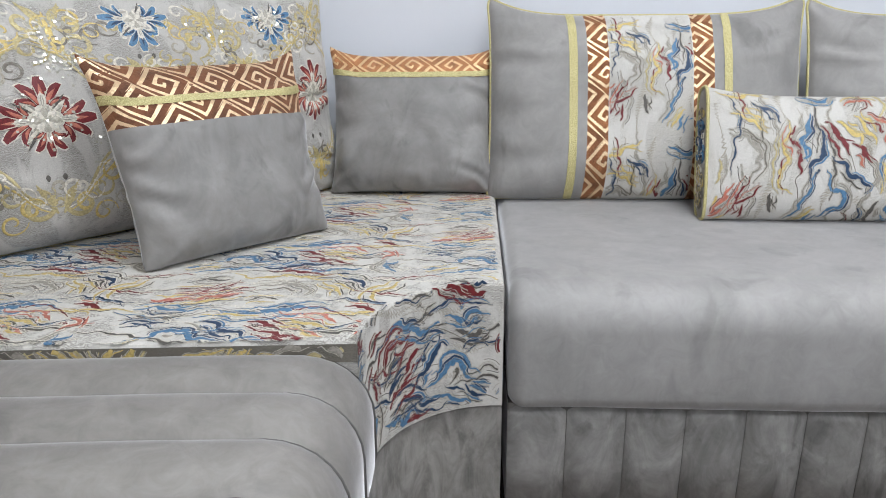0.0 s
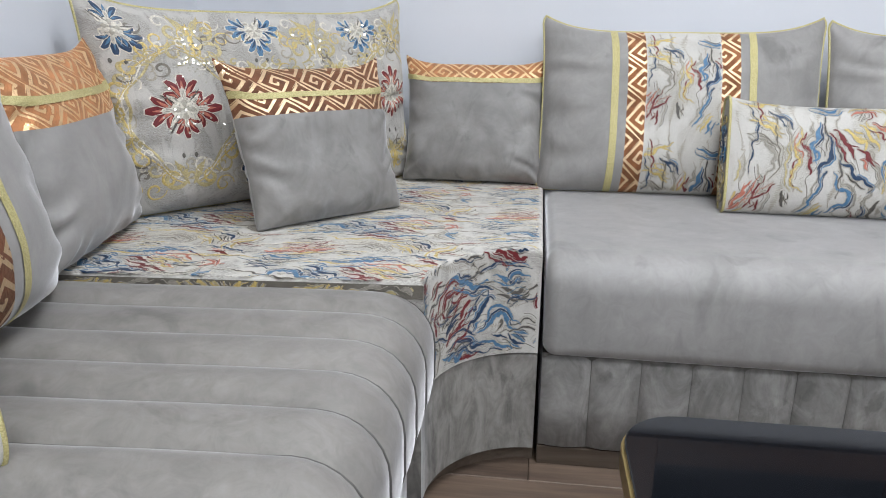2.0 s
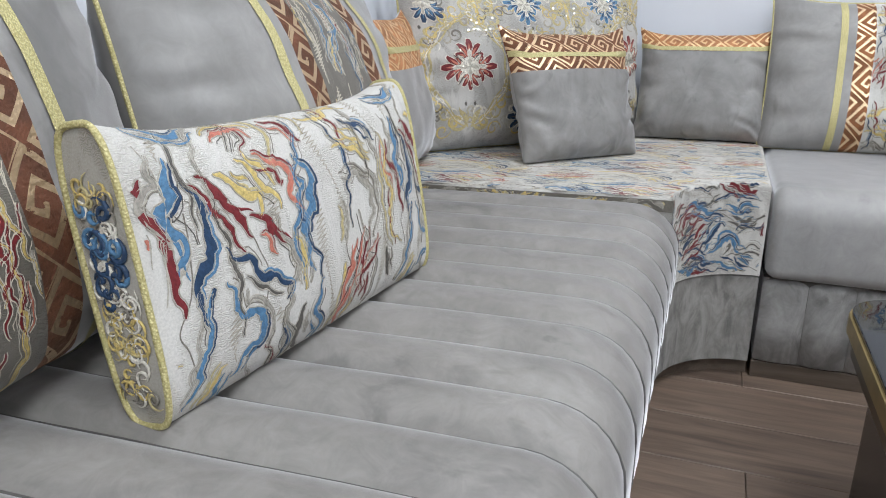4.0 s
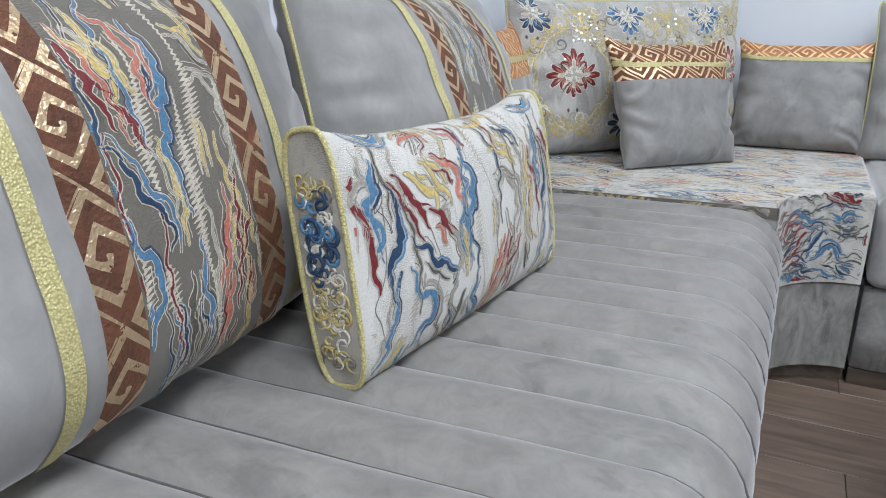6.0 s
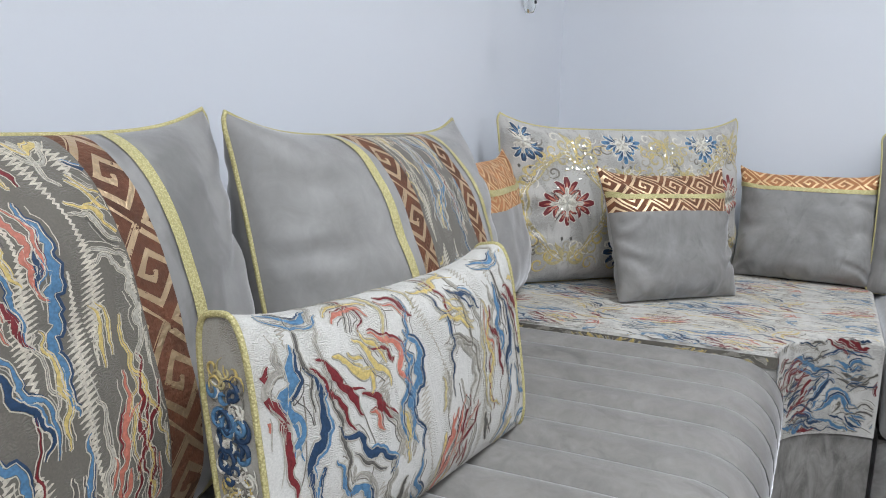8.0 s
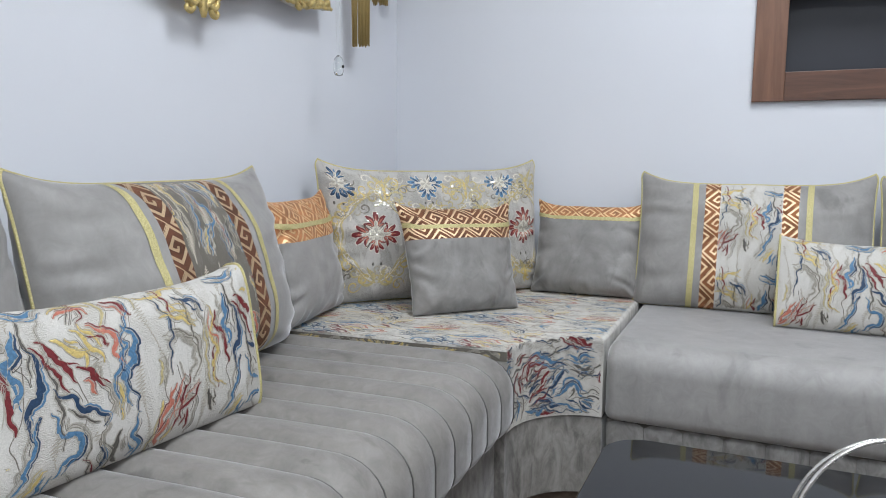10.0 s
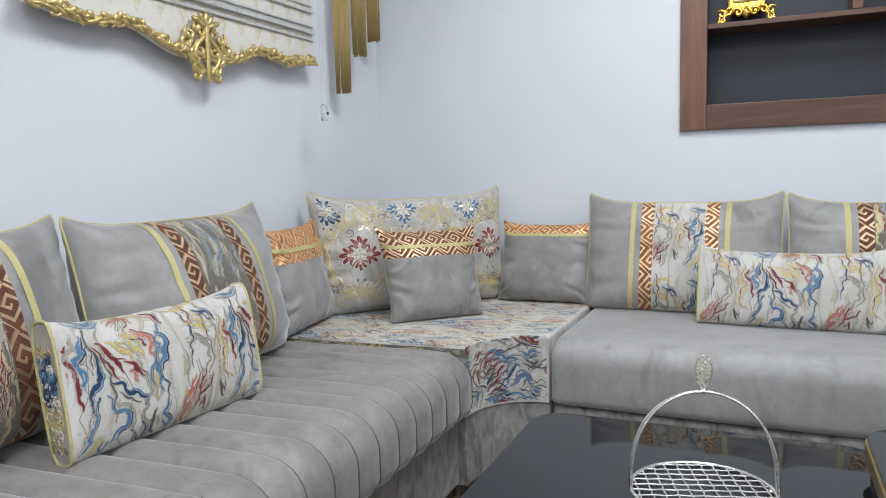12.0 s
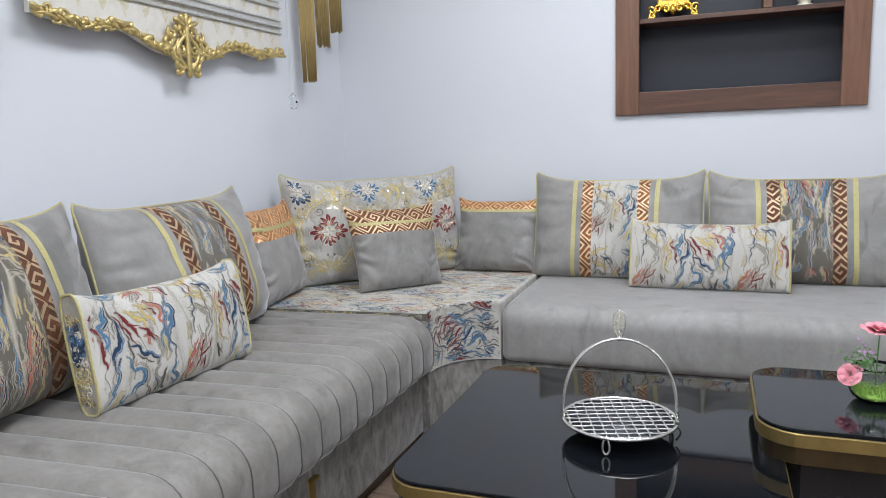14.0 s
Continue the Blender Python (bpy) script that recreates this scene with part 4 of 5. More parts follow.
left_seat = empty("seat_mattress", pose(0, 0, 0), "grey velvet sofa mattress quilted in parallel channels", "sofa mattress", "sofa seats")
prof = profile(LFRONT, LZ, 0.275, 0.110, 0.05, 0.03)
verts, NS = [], 25
for j in range(NS):
    s = j / (NS - 1)
    dip = 0.019 * abs(2 * s - 1) ** 2.6
    for x, z, nx, nz in prof:
        wob = 0.0022 * noise.noise((x * 7, s * 2.2, z * 7 + 4))
        verts.append((x - nx * (dip * (1 - 0.86 * nx) + wob), -RIB * s + 0.058 * (x - 0.6) + 0.004 * noise.noise((x * 5, 3, 0)), z - nz * (dip * (1 - 0.86 * nx) + wob)))
rib = mesh_object("channel", verts, grid_faces(NS, len(prof)), GREY_RIB, left_seat)
rib.location.y = LEND
RIBS = 22
for k in range(1, RIBS):
    r = new("channel", rib.data)
    r.parent = left_seat
    r.location.y = LEND - RIB * k
bm = boxed(0.02, LFRONT - 0.115, LEND - RIB * RIBS - 0.03, LEND - 0.05, 0.277, LZ - 0.03)
part("core", bm, GREY_RIB, left_seat)
pts = [(x - nx * 0.0187 * (1 - 0.86 * nx), 0, z - nz * 0.0187 * (1 - 0.86 * nx)) for x, z, nx, nz in prof]
for k in range(RIBS + 1):
    v, f = tube([(x, LEND - RIB * k + 0.058 * (x - 0.6) + 0.004 * noise.noise((x * 5, 3, 0)), z) for x, y, z in pts], 0.0020, 5)
    mesh_object("seam", v, f, SEAM, left_seat)

left_base = empty("sofa_base", pose(0, 0, 0), "dark grey velvet sofa base on a wood plinth", "sofa base", "sofa bases")
part("panel", boxed(0.03, LFRONT - 0.053, LEND - RIB * RIBS - 0.02, -1.03, 0.045, 0.268, 0.012, 3), GREY_DARK, left_base, smooth=True)
part("plinth", boxed(0.05, LFRONT - 0.078, LEND - RIB * RIBS, -1.03, 0, 0.044), PLINTH, left_base, "brown wood plinth")
bm = boxed(LFRONT - 0.057, LFRONT - 0.049, -1.83, -1.795, 0.165, 0.235, 0.004)
box(bm, LFRONT - 0.057, LFRONT - 0.035, -1.83, -1.795, 0.226, 0.236, 0.003)
part("bracket", bm, BRASS, left_base, "brass bracket")

# right mattress, smooth, with a rounded left end
RX0, RX1, RFRONT = 1.091, 3.6, -0.832
right_seat = empty("seat_mattress", pose(0, 0, 0), "smooth grey velvet sofa mattress with a rounded front edge", "sofa mattress", "sofa seats")
prof_r = profile(0.832, SEAT, 0.272, 0.075, 0.03, 0.01)
verts = []
cols = [(RX0 + 0.03 * (1 - math.cos(math.pi / 2 * i / 6)), 0.03 * (1 - math.sin(math.pi / 2 * i / 6))) for i in range(7)]
cols += [(RX0 + 0.03 + (RX1 - RX0 - 0.03) * i / 60, 0.0) for i in range(1, 61)]
for x, inset in cols:
    for d, z, ny, nz in prof_r:
        dent = 0.004 * noise.noise((x * 2.2, d * 3, z * 3)) + 0.0016 * noise.noise((x * 9, d * 9, z * 9))
        edge = max(0, 1 - (x - RX0) / 0.10) * 0.0022 * math.sin(z * 150 + d * 110) * (1 if d > 0.7 else 0)
        k = inset - dent - edge
        verts.append((x, -(d - ny * k), z - nz * k))
nvp = len(prof_r)
faces = grid_faces(len(cols), nvp, True)
cap = len(verts)
verts.append((RX0 + 0.002, -0.4, 0.38))
faces += [(j + 1, j, cap) for j in range(nvp - 1)]
mesh_object("cover", verts, faces, GREY_SOFT, right_seat)
part("underside", boxed(RX0 + 0.02, RX1, RFRONT + 0.03, -0.012, 0.272, 0.30), GREY_DARK, right_seat)

right_base = empty("sofa_base", pose(0, 0, 0), "grey velvet sofa base with vertical channels on a wood plinth", "sofa base", "sofa bases")
part("core", boxed(RX0 + 0.002, RX1, RFRONT + 0.045, -0.01, 0.046, 0.268), GREY_DARK, right_base)
PW = 0.1035


def channel_mesh():
    verts = []
    for i in range(9):
        s = i / 8
        bulge = 0.011 * (1 - abs(2 * s - 1) ** 3)
        for z, in_ in ((0.046, 0.008), (0.052, 0.0), (0.15, -0.001), (0.245, 0.0), (0.256, 0.003), (0.266, 0.012)):
            verts.append((0.0006 + s * (PW - 0.0012), -bulge + in_, z))
    return verts, grid_faces(9, 6, True)


cv, cf = channel_mesh()
ch = mesh_object("channel", cv, cf, GREY_MOTTLE, right_base)
ch.location = (RX0 + 0.002, RFRONT + 0.043, 0)
for k in range(1, 24):
    o = new("channel", ch.data)
    o.parent, o.location = right_base, (RX0 + 0.002 + PW * k, RFRONT + 0.043, 0)
part("plinth", boxed(RX0, RX1, RFRONT + 0.04, -0.02, 0, 0.044, 0.002), PLINTH, right_base, "brown wood plinth")

# the corner seat, its front hollowed in a quarter circle
ACX, ACY, AR = 1.082, -1.015, 0.205


def corner_outline(r_extra=0.0, inset=0.0):
    pts = [(0.022, -0.006), (1.082 - inset, -0.006)]
    n = 16
    for i in range(n + 1):
        a = math.pi / 2 + math.pi / 2 * i / n
        pts.append((min(1.082 - inset, ACX + (AR + r_extra) * math.cos(a)), ACY + (AR + r_extra) * math.sin(a)))
    pts += [(ACX - AR - r_extra, LEND + 0.02), (0.022, LEND - 0.045)]
    return pts


def slab(pts, z0, z1, bevel=0.0, seg=3):
    bm = bmesh.new()
    f = bm.faces.new([bm.verts.new((x, y, z0)) for x, y in pts])
    r = bmesh.ops.extrude_face_region(bm, geom=[f])
    top = [g for g in r["geom"] if isinstance(g, bmesh.types.BMVert)]
    for v in top:
        v.co.z = z1
    if bevel:
        ts = set(top)
        ed = [e for e in bm.edges if e.verts[0] in ts and e.verts[1] in ts]
        bmesh.ops.bevel(bm, geom=ed, offset=bevel, segments=seg, affect="EDGES", profile=0.5)
    return bm


CZ = CZ_TOP
corner_seat = empty("seat_mattress", pose(0, 0, 0), "cream corner sofa mattress with marbled multicolour embroidery", "sofa mattress", "sofa seats")
part("cover", slab(corner_outline(0.0, -0.004), 0.276, CZ, 0.011, 4), SEAT_CLOTH, corner_seat, smooth=False)


def in_corner(x, y):
    if not (0.03 < x < 1.074 and LEND - 0.043 + 0.07 * x < y < -0.015):
        return False
    if x > ACX - AR - 0.003 and y < ACY:
        return False
    return math.hypot(x - ACX, y - ACY) > AR + 0.004 or (x > ACX and y > ACY + AR + 0.004)


def top_spot(s, t):
    return Vector((s, t, CZ)), Vector((0, 0, 1))


def front_spot(s, t):
    a = math.pi / 2 + min(s / AR, math.pi / 2)
    over = max(0.0, s - AR * math.pi / 2)
    return Vector((ACX + AR * math.cos(a), ACY + AR * math.sin(a) - over, 0.276 + t)), Vector((-math.cos(a), -math.sin(a), 0))


embroider(top_spot, 0.03, 1.080, -1.13, -0.015, corner_seat, turned=True, shift=(0.05, 0.11), inside=in_corner, cloth=CLOTH_SEAT, swap={"zig": "cream", "edge": "cream", "ochre": "grey"})
mesh_object("side_strip", [(x, LEND - 0.0485 + 0.07 * x, z) for x in (0.10, 0.35, 0.6, 0.876) for z in (0.472, 0.4985)], grid_faces(4, 2), TAUPE, corner_seat, "taupe side strip")
embroider(front_spot, 0.003, AR * math.pi / 2 + 0.030, 0.002, 0.231, corner_seat, turned=True, shift=(0.2, 0.3), cloth=CLOTH_EDGE, swap={"gold": "navy", "ochre": "grey", "coral": "red", "shade": "grey"})
embroider(lambda s, t: (Vector((s, LEND - 0.049 + 0.07 * s, t)), Vector((0.08, -1, 0)).normalized()), 0.11, 0.86, 0.476, 0.5, corner_seat, turned=True, shift=(0.1, 0.2), cloth=CLOTH_SEAT, swap={"line": "ochre", "red": "gold", "navy": "grey", "coral": "gold", "blue": "gold", "zig": "cream"})
corner_base = empty("sofa_base", pose(0, 0, 0), "dark grey velvet corner base curving inward on a wood plinth", "sofa base", "sofa bases")
part("panel", slab(corner_outline(0.006, -0.006), 0.045, 0.272, 0.008, 3), GREY_DARK, corner_base)
part("plinth", slab(corner_outline(0.035, -0.004), 0.0, 0.044), PLINTH, corner_base, "curved brown wood plinth")

# ---- cushions ----
striped_cushion(pose(1.433, -0.215, SEAT - 0.004, -14, 0, 0), 0.745, 0.487, 0.17, 1, False, (-0.138, 0.15), "large grey velvet back cushion with a cream marbled panel and braid")
striped_cushion(pose(2.178, -0.215, SEAT - 0.004, -14, 0, 0), 0.745, 0.48, 0.17, 2, True, (0.09, 0.12), "large grey velvet back cushion with a taupe marbled panel and braid")
striped_cushion(pose(0.288, -1.525, LZ - 0.004, -12, 0, 94), 0.78, 0.50, 0.26, 3, True, (0.12, 0.26), "large grey velvet back cushion with a taupe marbled panel and braid", 0.165)
striped_cushion(pose(0.272, -2.252, LZ, -9, 0, 96), 0.745, 0.495, 0.24, 4, True, (0.30, 0.02), "large grey velvet back cushion with a taupe marbled panel and braid", 0.165)
damask_cushion(pose(0.402, -0.44, CZ, -5, 0, 48.2), 0.865, 0.502, 0.20, "large cream damask cushion with rosettes, standing in the sofa's corner")
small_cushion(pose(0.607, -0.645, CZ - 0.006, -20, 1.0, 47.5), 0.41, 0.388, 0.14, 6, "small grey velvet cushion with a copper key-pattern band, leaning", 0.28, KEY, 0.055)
small_cushion(pose(0.884, -0.205, CZ, -19, 0, 0), 0.415, 0.37, 0.14, 7, "small grey velvet cushion with a copper top band in a lit tone", 0.58, KEY_LIT)
small_cushion(pose(0.206, -0.945, CZ - 0.004, -9, 0, 100), 0.455, 0.41, 0.15, 8, "small grey velvet cushion with a copper band in a lit tone and braid", 0.28, KEY_LIT, 0.02, GREY)
bolster_cushion(pose(0.486, -1.876, LZ - 0.008, -9, 0, 84.5), 0.525, 0.295, 0.074, 0.030, 1.0, (-0.414, 0.02), "oblong cream marbled cushion with yellow piping on the channelled seat")
bolster_cushion(pose(1.815, -0.402, SEAT, -15, 0, -2), 0.588, 0.282, 0.078, 0.030, 2.0, (-0.294, 0.0), "oblong cream marbled cushion with yellow piping on the smooth seat")


# ---- wall niche ----
niche = empty("wall_shelf", pose(0, 0, 0), "walnut-framed wall niche with shelves and a dark back", "wall shelf")
part("stile", boxed(1.412, 1.513, -0.02, 0.01, 1.2, 2.45, 0.002), WALNUT_V, niche)
part("stile", boxed(2.308, 2.406, -0.02, 0.01, 1.2, 2.45, 0.002), WALNUT_V, niche)
part("rail", boxed(1.513, 2.308, -0.0195, 0.01, 1.2, 1.298, 0.002), WALNUT_H, niche)
part("rail", boxed(1.513, 2.308, -0.0195, 0.01, 2.35, 2.45, 0.002), WALNUT_H, niche)
part("back_board", boxed(NX0 + 0.002, NX1 - 0.002, 0.17, 0.19, NZ0 + 0.002, NZ1 - 0.002), NAVY, niche, "dark blue-black back board")
for nx in (1.464, 2.345):
    part("side_board", boxed(nx, nx + 0.012, 0.012, 0.168, NZ0 + 0.004, NZ1 - 0.004), NAVY if nx < 2 else WALNUT_V, niche)
part("bottom_board", boxed(1.48, 2.34, 0.012, 0.168, NZ0 + 0.004, NZ0 + 0.02), WALNUT_H, niche)
part("shelf", boxed(1.478, 2.343, 0.0, 0.166, 1.594, 1.614, 0.002), WALNUT_H, niche)
part("divider", boxed(2.012, 2.046, 0.002, 0.165, 1.616, 2.345, 0.002), WALNUT_V, niche)


def lathe(profile_pts, n=28):
    verts = [(r * math.cos(2 * math.pi * k / n), r * math.sin(2 * math.pi * k / n), z) for r, z in profile_pts for k in range(n)]
    faces = [(i * n + k, i * n + (k + 1) % n, (i + 1) * n + (k + 1) % n, (i + 1) * n + k) for i in range(len(profile_pts) - 1) for k in range(n)]
    return verts, faces


def curl(cx, cz, size, start, hand, turns, r, y=0.0, n=18):
    pts = []
    for i in range(n + 1):
        f = i / n
        rr = size * (1 - 0.82 * f)
        a = start + hand * turns * 2 * math.pi * f
        pts.append((cx + rr * math.cos(a), y, cz + rr * math.sin(a)))
    return tube(pts, r, 7, taper=lambda q: 0.45 + 0.75 * math.sin(math.pi * (0.1 + 0.85 * q)))


clock = empty("mantel_clock", pose(1.652, 0.06, 1.614), "ornate gilt mantel clock with scrolled feet, on the niche shelf", "clock")
part("body", boxed(-0.068, 0.068, -0.03, 0.03, 0.035, 0.24, 0.008), GILT_BRIGHT, clock)
bm = boxed(-0.05, 0.05, -0.036, -0.029, 0.075, 0.225, 0.006)
part("face_plate", bm, GILT, clock)
p = Pile()
for sg in (-1, 1):
    for cx, cz, s, st, h in ((0.03, 0.036, 0.02, 0, 1), (0.062, 0.04, 0.02, math.pi, -1), (0.09, 0.036, 0.018, 0.5, 1), (0.085, 0.014, 0.016, 1.6, -1)):
        p.add(curl(sg * cx, cz, s, st if sg > 0 else math.pi - st, h * sg, 1.1, 0.0055, -0.036))
    p.add(tube([(sg * (0.07 + 0.035 * q / 8), -0.036, 0.034 - 0.03 * math.sin(q / 8 * 1.57)) for q in range(9)], 0.006, 7))
p.add(tube([(0, -0.04, 0.012), (0, -0.046, 0.03), (0, -0.04, 0.055)], 0.013, 8, taper=lambda q: 0.4 + math.sin(math.pi * q)))
p.done("scroll_foot", GILT_BRIGHT, clock, "gilt scrolled feet")

jar = empty("glass_jar", pose(2.172, 0.07, 1.614), "small glass and silver jar on the niche shelf", "jar")
v, f = lathe([(0.0, 0.001), (0.036, 0.001), (0.038, 0.006), (0.03, 0.011), (0.022, 0.016), (0.026, 0.022), (0.034, 0.04), (0.036, 0.07), (0.03, 0.1), (0.0, 0.102)])
mesh_object("bowl", v, f, CLEAR_STONE, jar)
v, f = lathe([(0.0, 0.124), (0.008, 0.12), (0.01, 0.112), (0.028, 0.106), (0.031, 0.1025), (0.0, 0.1025)])
mesh_object("lid", v, f, SILVER, jar, "silver lid")

# ---- window blind with gilt trim ----
BX, BY0, BY1, BMID = 0.066, -1.850, -0.615, -1.240


def blind_edge(y):
    d = y - BMID
    return 1.490 - 0.062 * math.exp(-(d / 0.17) ** 2) + 0.010 * math.cos(d * 21)


blind = empty("window_blind", pose(0, 0, 0), "cream window blind board with gilt rococo trim along its edge", "window blind")
n = 60
verts, faces = [], []
for i in range(n + 1):
    y = BY0 + (BY1 - BY0) * i / n
    for x in (BX - 0.018, BX):
        verts += [(x, y, blind_edge(y)), (x, y, 2.6)]
for i in range(n):
    a, b = i * 4, i * 4 + 4
    faces += [(a + 2, b + 2, b + 3, a + 3), (a, a + 1, b + 1, b), (a, b, b + 2, a + 2), (a + 1, a + 3, b + 3, b + 1)]
faces += [(0, 2, 3, 1), (n * 4, n * 4 + 1, n * 4 + 3, n * 4 + 2)]
mesh_object("board", verts, faces, BLIND, blind, smooth=False)
for z, hgt, d in ((1.592, 0.010, 0.010), (1.618, 0.016, 0.016), (1.645, 0.010, 0.010), (1.70, 0.012, 0.012), (1.725, 0.008, 0.008)):
    part("moulding", boxed(BX + 0.001, BX + d, BY0, BY1, z, z + hgt, 0.003), SILVER_TRIM, blind, "silver-grey moulding")
head = boxed(XW + 0.004, 0.165, BY0 - 0.02, BY1 + 0.05, 2.6, 2.66, 0.004)
part("head_rail", head, SILVER_TRIM, blind)


def turned_x(vf, y0, z0, x=0.0):
    """A flat ornament drawn across x and z, set on the blind's face."""
    return [(BX + x - v[1], y0 + v[0], z0 + v[2]) for v in [tuple(q) for q in vf[0]]], vf[1]


p = Pile()
m = 84
for ph in (0, 2.1, 4.2):
    p.add(tube([(BX + 0.012 + 0.006 * math.cos(i * 1.1 + ph), BY0 + (BY1 - BY0) * i / m, blind_edge(BY0 + (BY1 - BY0) * i / m) + 0.008 + 0.009 * math.sin(i * 0.62 + ph)) for i in range(m + 1)], 0.0065, 6))
rnd = random.Random(9)
for i in range(44):
    y = BY0 + 0.02 + (BY1 - BY0 - 0.04) * i / 43
    if abs(y - BMID) < 0.05:
        continue
    p.add(turned_x(curl(0, 0, rnd.uniform(0.014, 0.024), rnd.random() * 6, (-1) ** i, 1.1, 0.0052), y, blind_edge(y) + rnd.uniform(0.002, 0.02), 0.014))
    a = rnd.uniform(0.3, 2.8)
    p.add(tube([(BX + 0.014 + 0.006 * q, y + 0.042 * q * math.cos(a), blind_edge(y) + 0.006 + 0.026 * q * math.sin(a)) for q in (0, 0.35, 0.7, 1)], 0.0085, 6, taper=lambda q: 0.25 + math.sin(math.pi * (0.15 + 0.8 * q))))
p.done("gilt_trim", GILT, blind, "carved gilt rococo edging")
cartouche = mesh_object("cartouche", *turned_x(tube([(0, 0, 0.0), (0, 0, 0.02), (0, 0, 0.06), (0, 0, 0.12), (0, 0, 0.17), (0, 0, 0.215)], 0.012, 8, taper=lambda q: (0.5, 1.0, 0.7, 0.9, 0.7, 0.25)[int(q * 5 + 0.01)]), BMID, 1.365, 0.02), GILT, blind, "carved gilt centre ornament")
for sg in (-1, 1):
    for cx, cz, s, st, h, tn, r in ((0.095, 0.12, 0.028, 2.0, 1, 1.0, 0.008), (0.07, 0.145, 0.024, 1.0, -1, 1.0, 0.007), (0.1, 0.088, 0.022, 4.0, -1, 0.9, 0.007), (0.05, 0.02, 0.022, 1.5, 1, 0.9, 0.007), (0.045, 0.17, 0.02, 1.0, 1, 1.0, 0.007), (0.028, 0.10, 0.03, 1.4, -1, 0.9, 0.008)):
        mesh_object("scroll", *turned_x(curl(sg * cx, cz, s, st if sg > 0 else math.pi - st, h * sg, tn, r), BMID, 1.367, 0.016), GILT, cartouche)
    for cx, cz, s, st, h, tn, r in ((0.05, 0.075, 0.034, 2.2, -1, 1.0, 0.008), (0.075, 0.105, 0.026, 2.6, 1, 1.0, 0.007), (0.034, 0.045, 0.03, 1.2, -1, 0.9, 0.008), (0.022, 0.155, 0.022, 0.4, 1, 1.1, 0.007), (0.014, 0.19, 0.016, 0.2, 1, 1.0, 0.006)):
        mesh_object("scroll", *turned_x(curl(sg * cx, cz, s, st if sg > 0 else math.pi - st, h * sg, tn, r), BMID, 1.367, 0.016), GILT, cartouche)
    mesh_object("stem", *turned_x(tube([(sg * 0.055 * math.sin(q / 10 * math.pi), 0, 0.02 + 0.13 * q / 10) for q in range(11)], 0.008, 7), BMID, 1.367, 0.018), GILT, cartouche)
for k in range(-2, 3):
    mesh_object("leaf", *turned_x(tube([(0.03 * k * q, 0, 0.17 + 0.05 * q * (1 - 0.12 * k * k)) for q in (0, 0.4, 0.8, 1)], 0.008, 6, taper=lambda q: 0.3 + math.sin(math.pi * (0.1 + 0.8 * q))), BMID, 1.367, 0.02), GILT, cartouche)


def tassel(x, y, z, w, seed):
    t = empty("curtain_tassel", pose(x, y, z), "long flat gold thread tassel hanging beside the blind", "tassel", "curtain tassels")
    rnd = random.Random(seed)
    p = Pile()
    for i in range(34):
        a = -w / 2 + w * i / 33
        lo = rnd.uniform(-0.008, 0.006)
        b = a * 0.92 + rnd.uniform(-0.002, 0.002)
        off = rnd.uniform(-0.003, 0.003)
        dirs = (math.cos(0.8), -math.sin(0.8))
        p.add(tube([(b * 0.75 + off * 0.6, b * 0.66 + off, lo), (a * 0.75 + off * 0.4, a * 0.66 + off * 0.5, 0.25), (a * 0.72, a * 0.62, 0.6), (a * 0.7, a * 0.6, CEILING - z)], 0.0024, 5))
    p.done("fringe", TASSEL, t)
    return t


tassel(0.098, -0.445, 1.406, 0.066, 1)
tassel(0.112, -0.322, 1.574, 0.062, 2)
tassel(0.115, -0.20, 1.655, 0.056, 3)
tassel(0.10, -2.045, 1.385, 0.066, 4)

chain = empty("blind_chain", pose(0.15, -0.68, 1.30), "white bead chain with a clear weight, hanging from the blind", "blind chain")
p = Pile()
for sg in (-1, 1):
    for i in range(150):
        z = 0.03 + i * 0.0085
        y = sg * 0.011 * min(1, 0.4 + i * 0.05)
        r = 0.0028
        p.add(([(r, y, z), (0, y + r, z), (-r, y, z), (0, y - r, z), (0, y, z + r), (0, y, z - r)], [(0, 1, 4), (1, 2, 4), (2, 3, 4), (3, 0, 4), (1, 0, 5), (2, 1, 5), (3, 2, 5), (0, 3, 5)]))
    p.add(tube([(0, sg * 0.011, 0.2), (0, sg * 0.011, 1.3)], 0.0007, 4))
p.done("beads", CHAIN, chain)
v, f = lathe([(0, -0.03), (0.012, -0.028), (0.017, -0.015), (0.018, 0.005), (0.014, 0.025), (0.006, 0.036), (0, 0.037)], 16)
mesh_object("weight", v, f, GLASS, chain, "clear plastic chain weight")
v, f = tube([(0.014, 0, 0.0), (0.0195, 0, 0.0)], 0.005, 8)
mesh_object("rivet", v, f, BLACK_LACQUER, chain)


# ---- the tables ----
def rounded(x0, x1, y0, y1, r, n=8):
    pts = []
    for cx, cy, a0 in ((x1 - r, y1 - r, 0), (x0 + r, y1 - r, 90), (x0 + r, y0 + r, 180), (x1 - r, y0 + r, 270)):
        for i in range(n + 1):
            a = radians(a0 + 90 * i / n)
            pts.append((cx + r * math.cos(a), cy + r * math.sin(a)))
    return pts


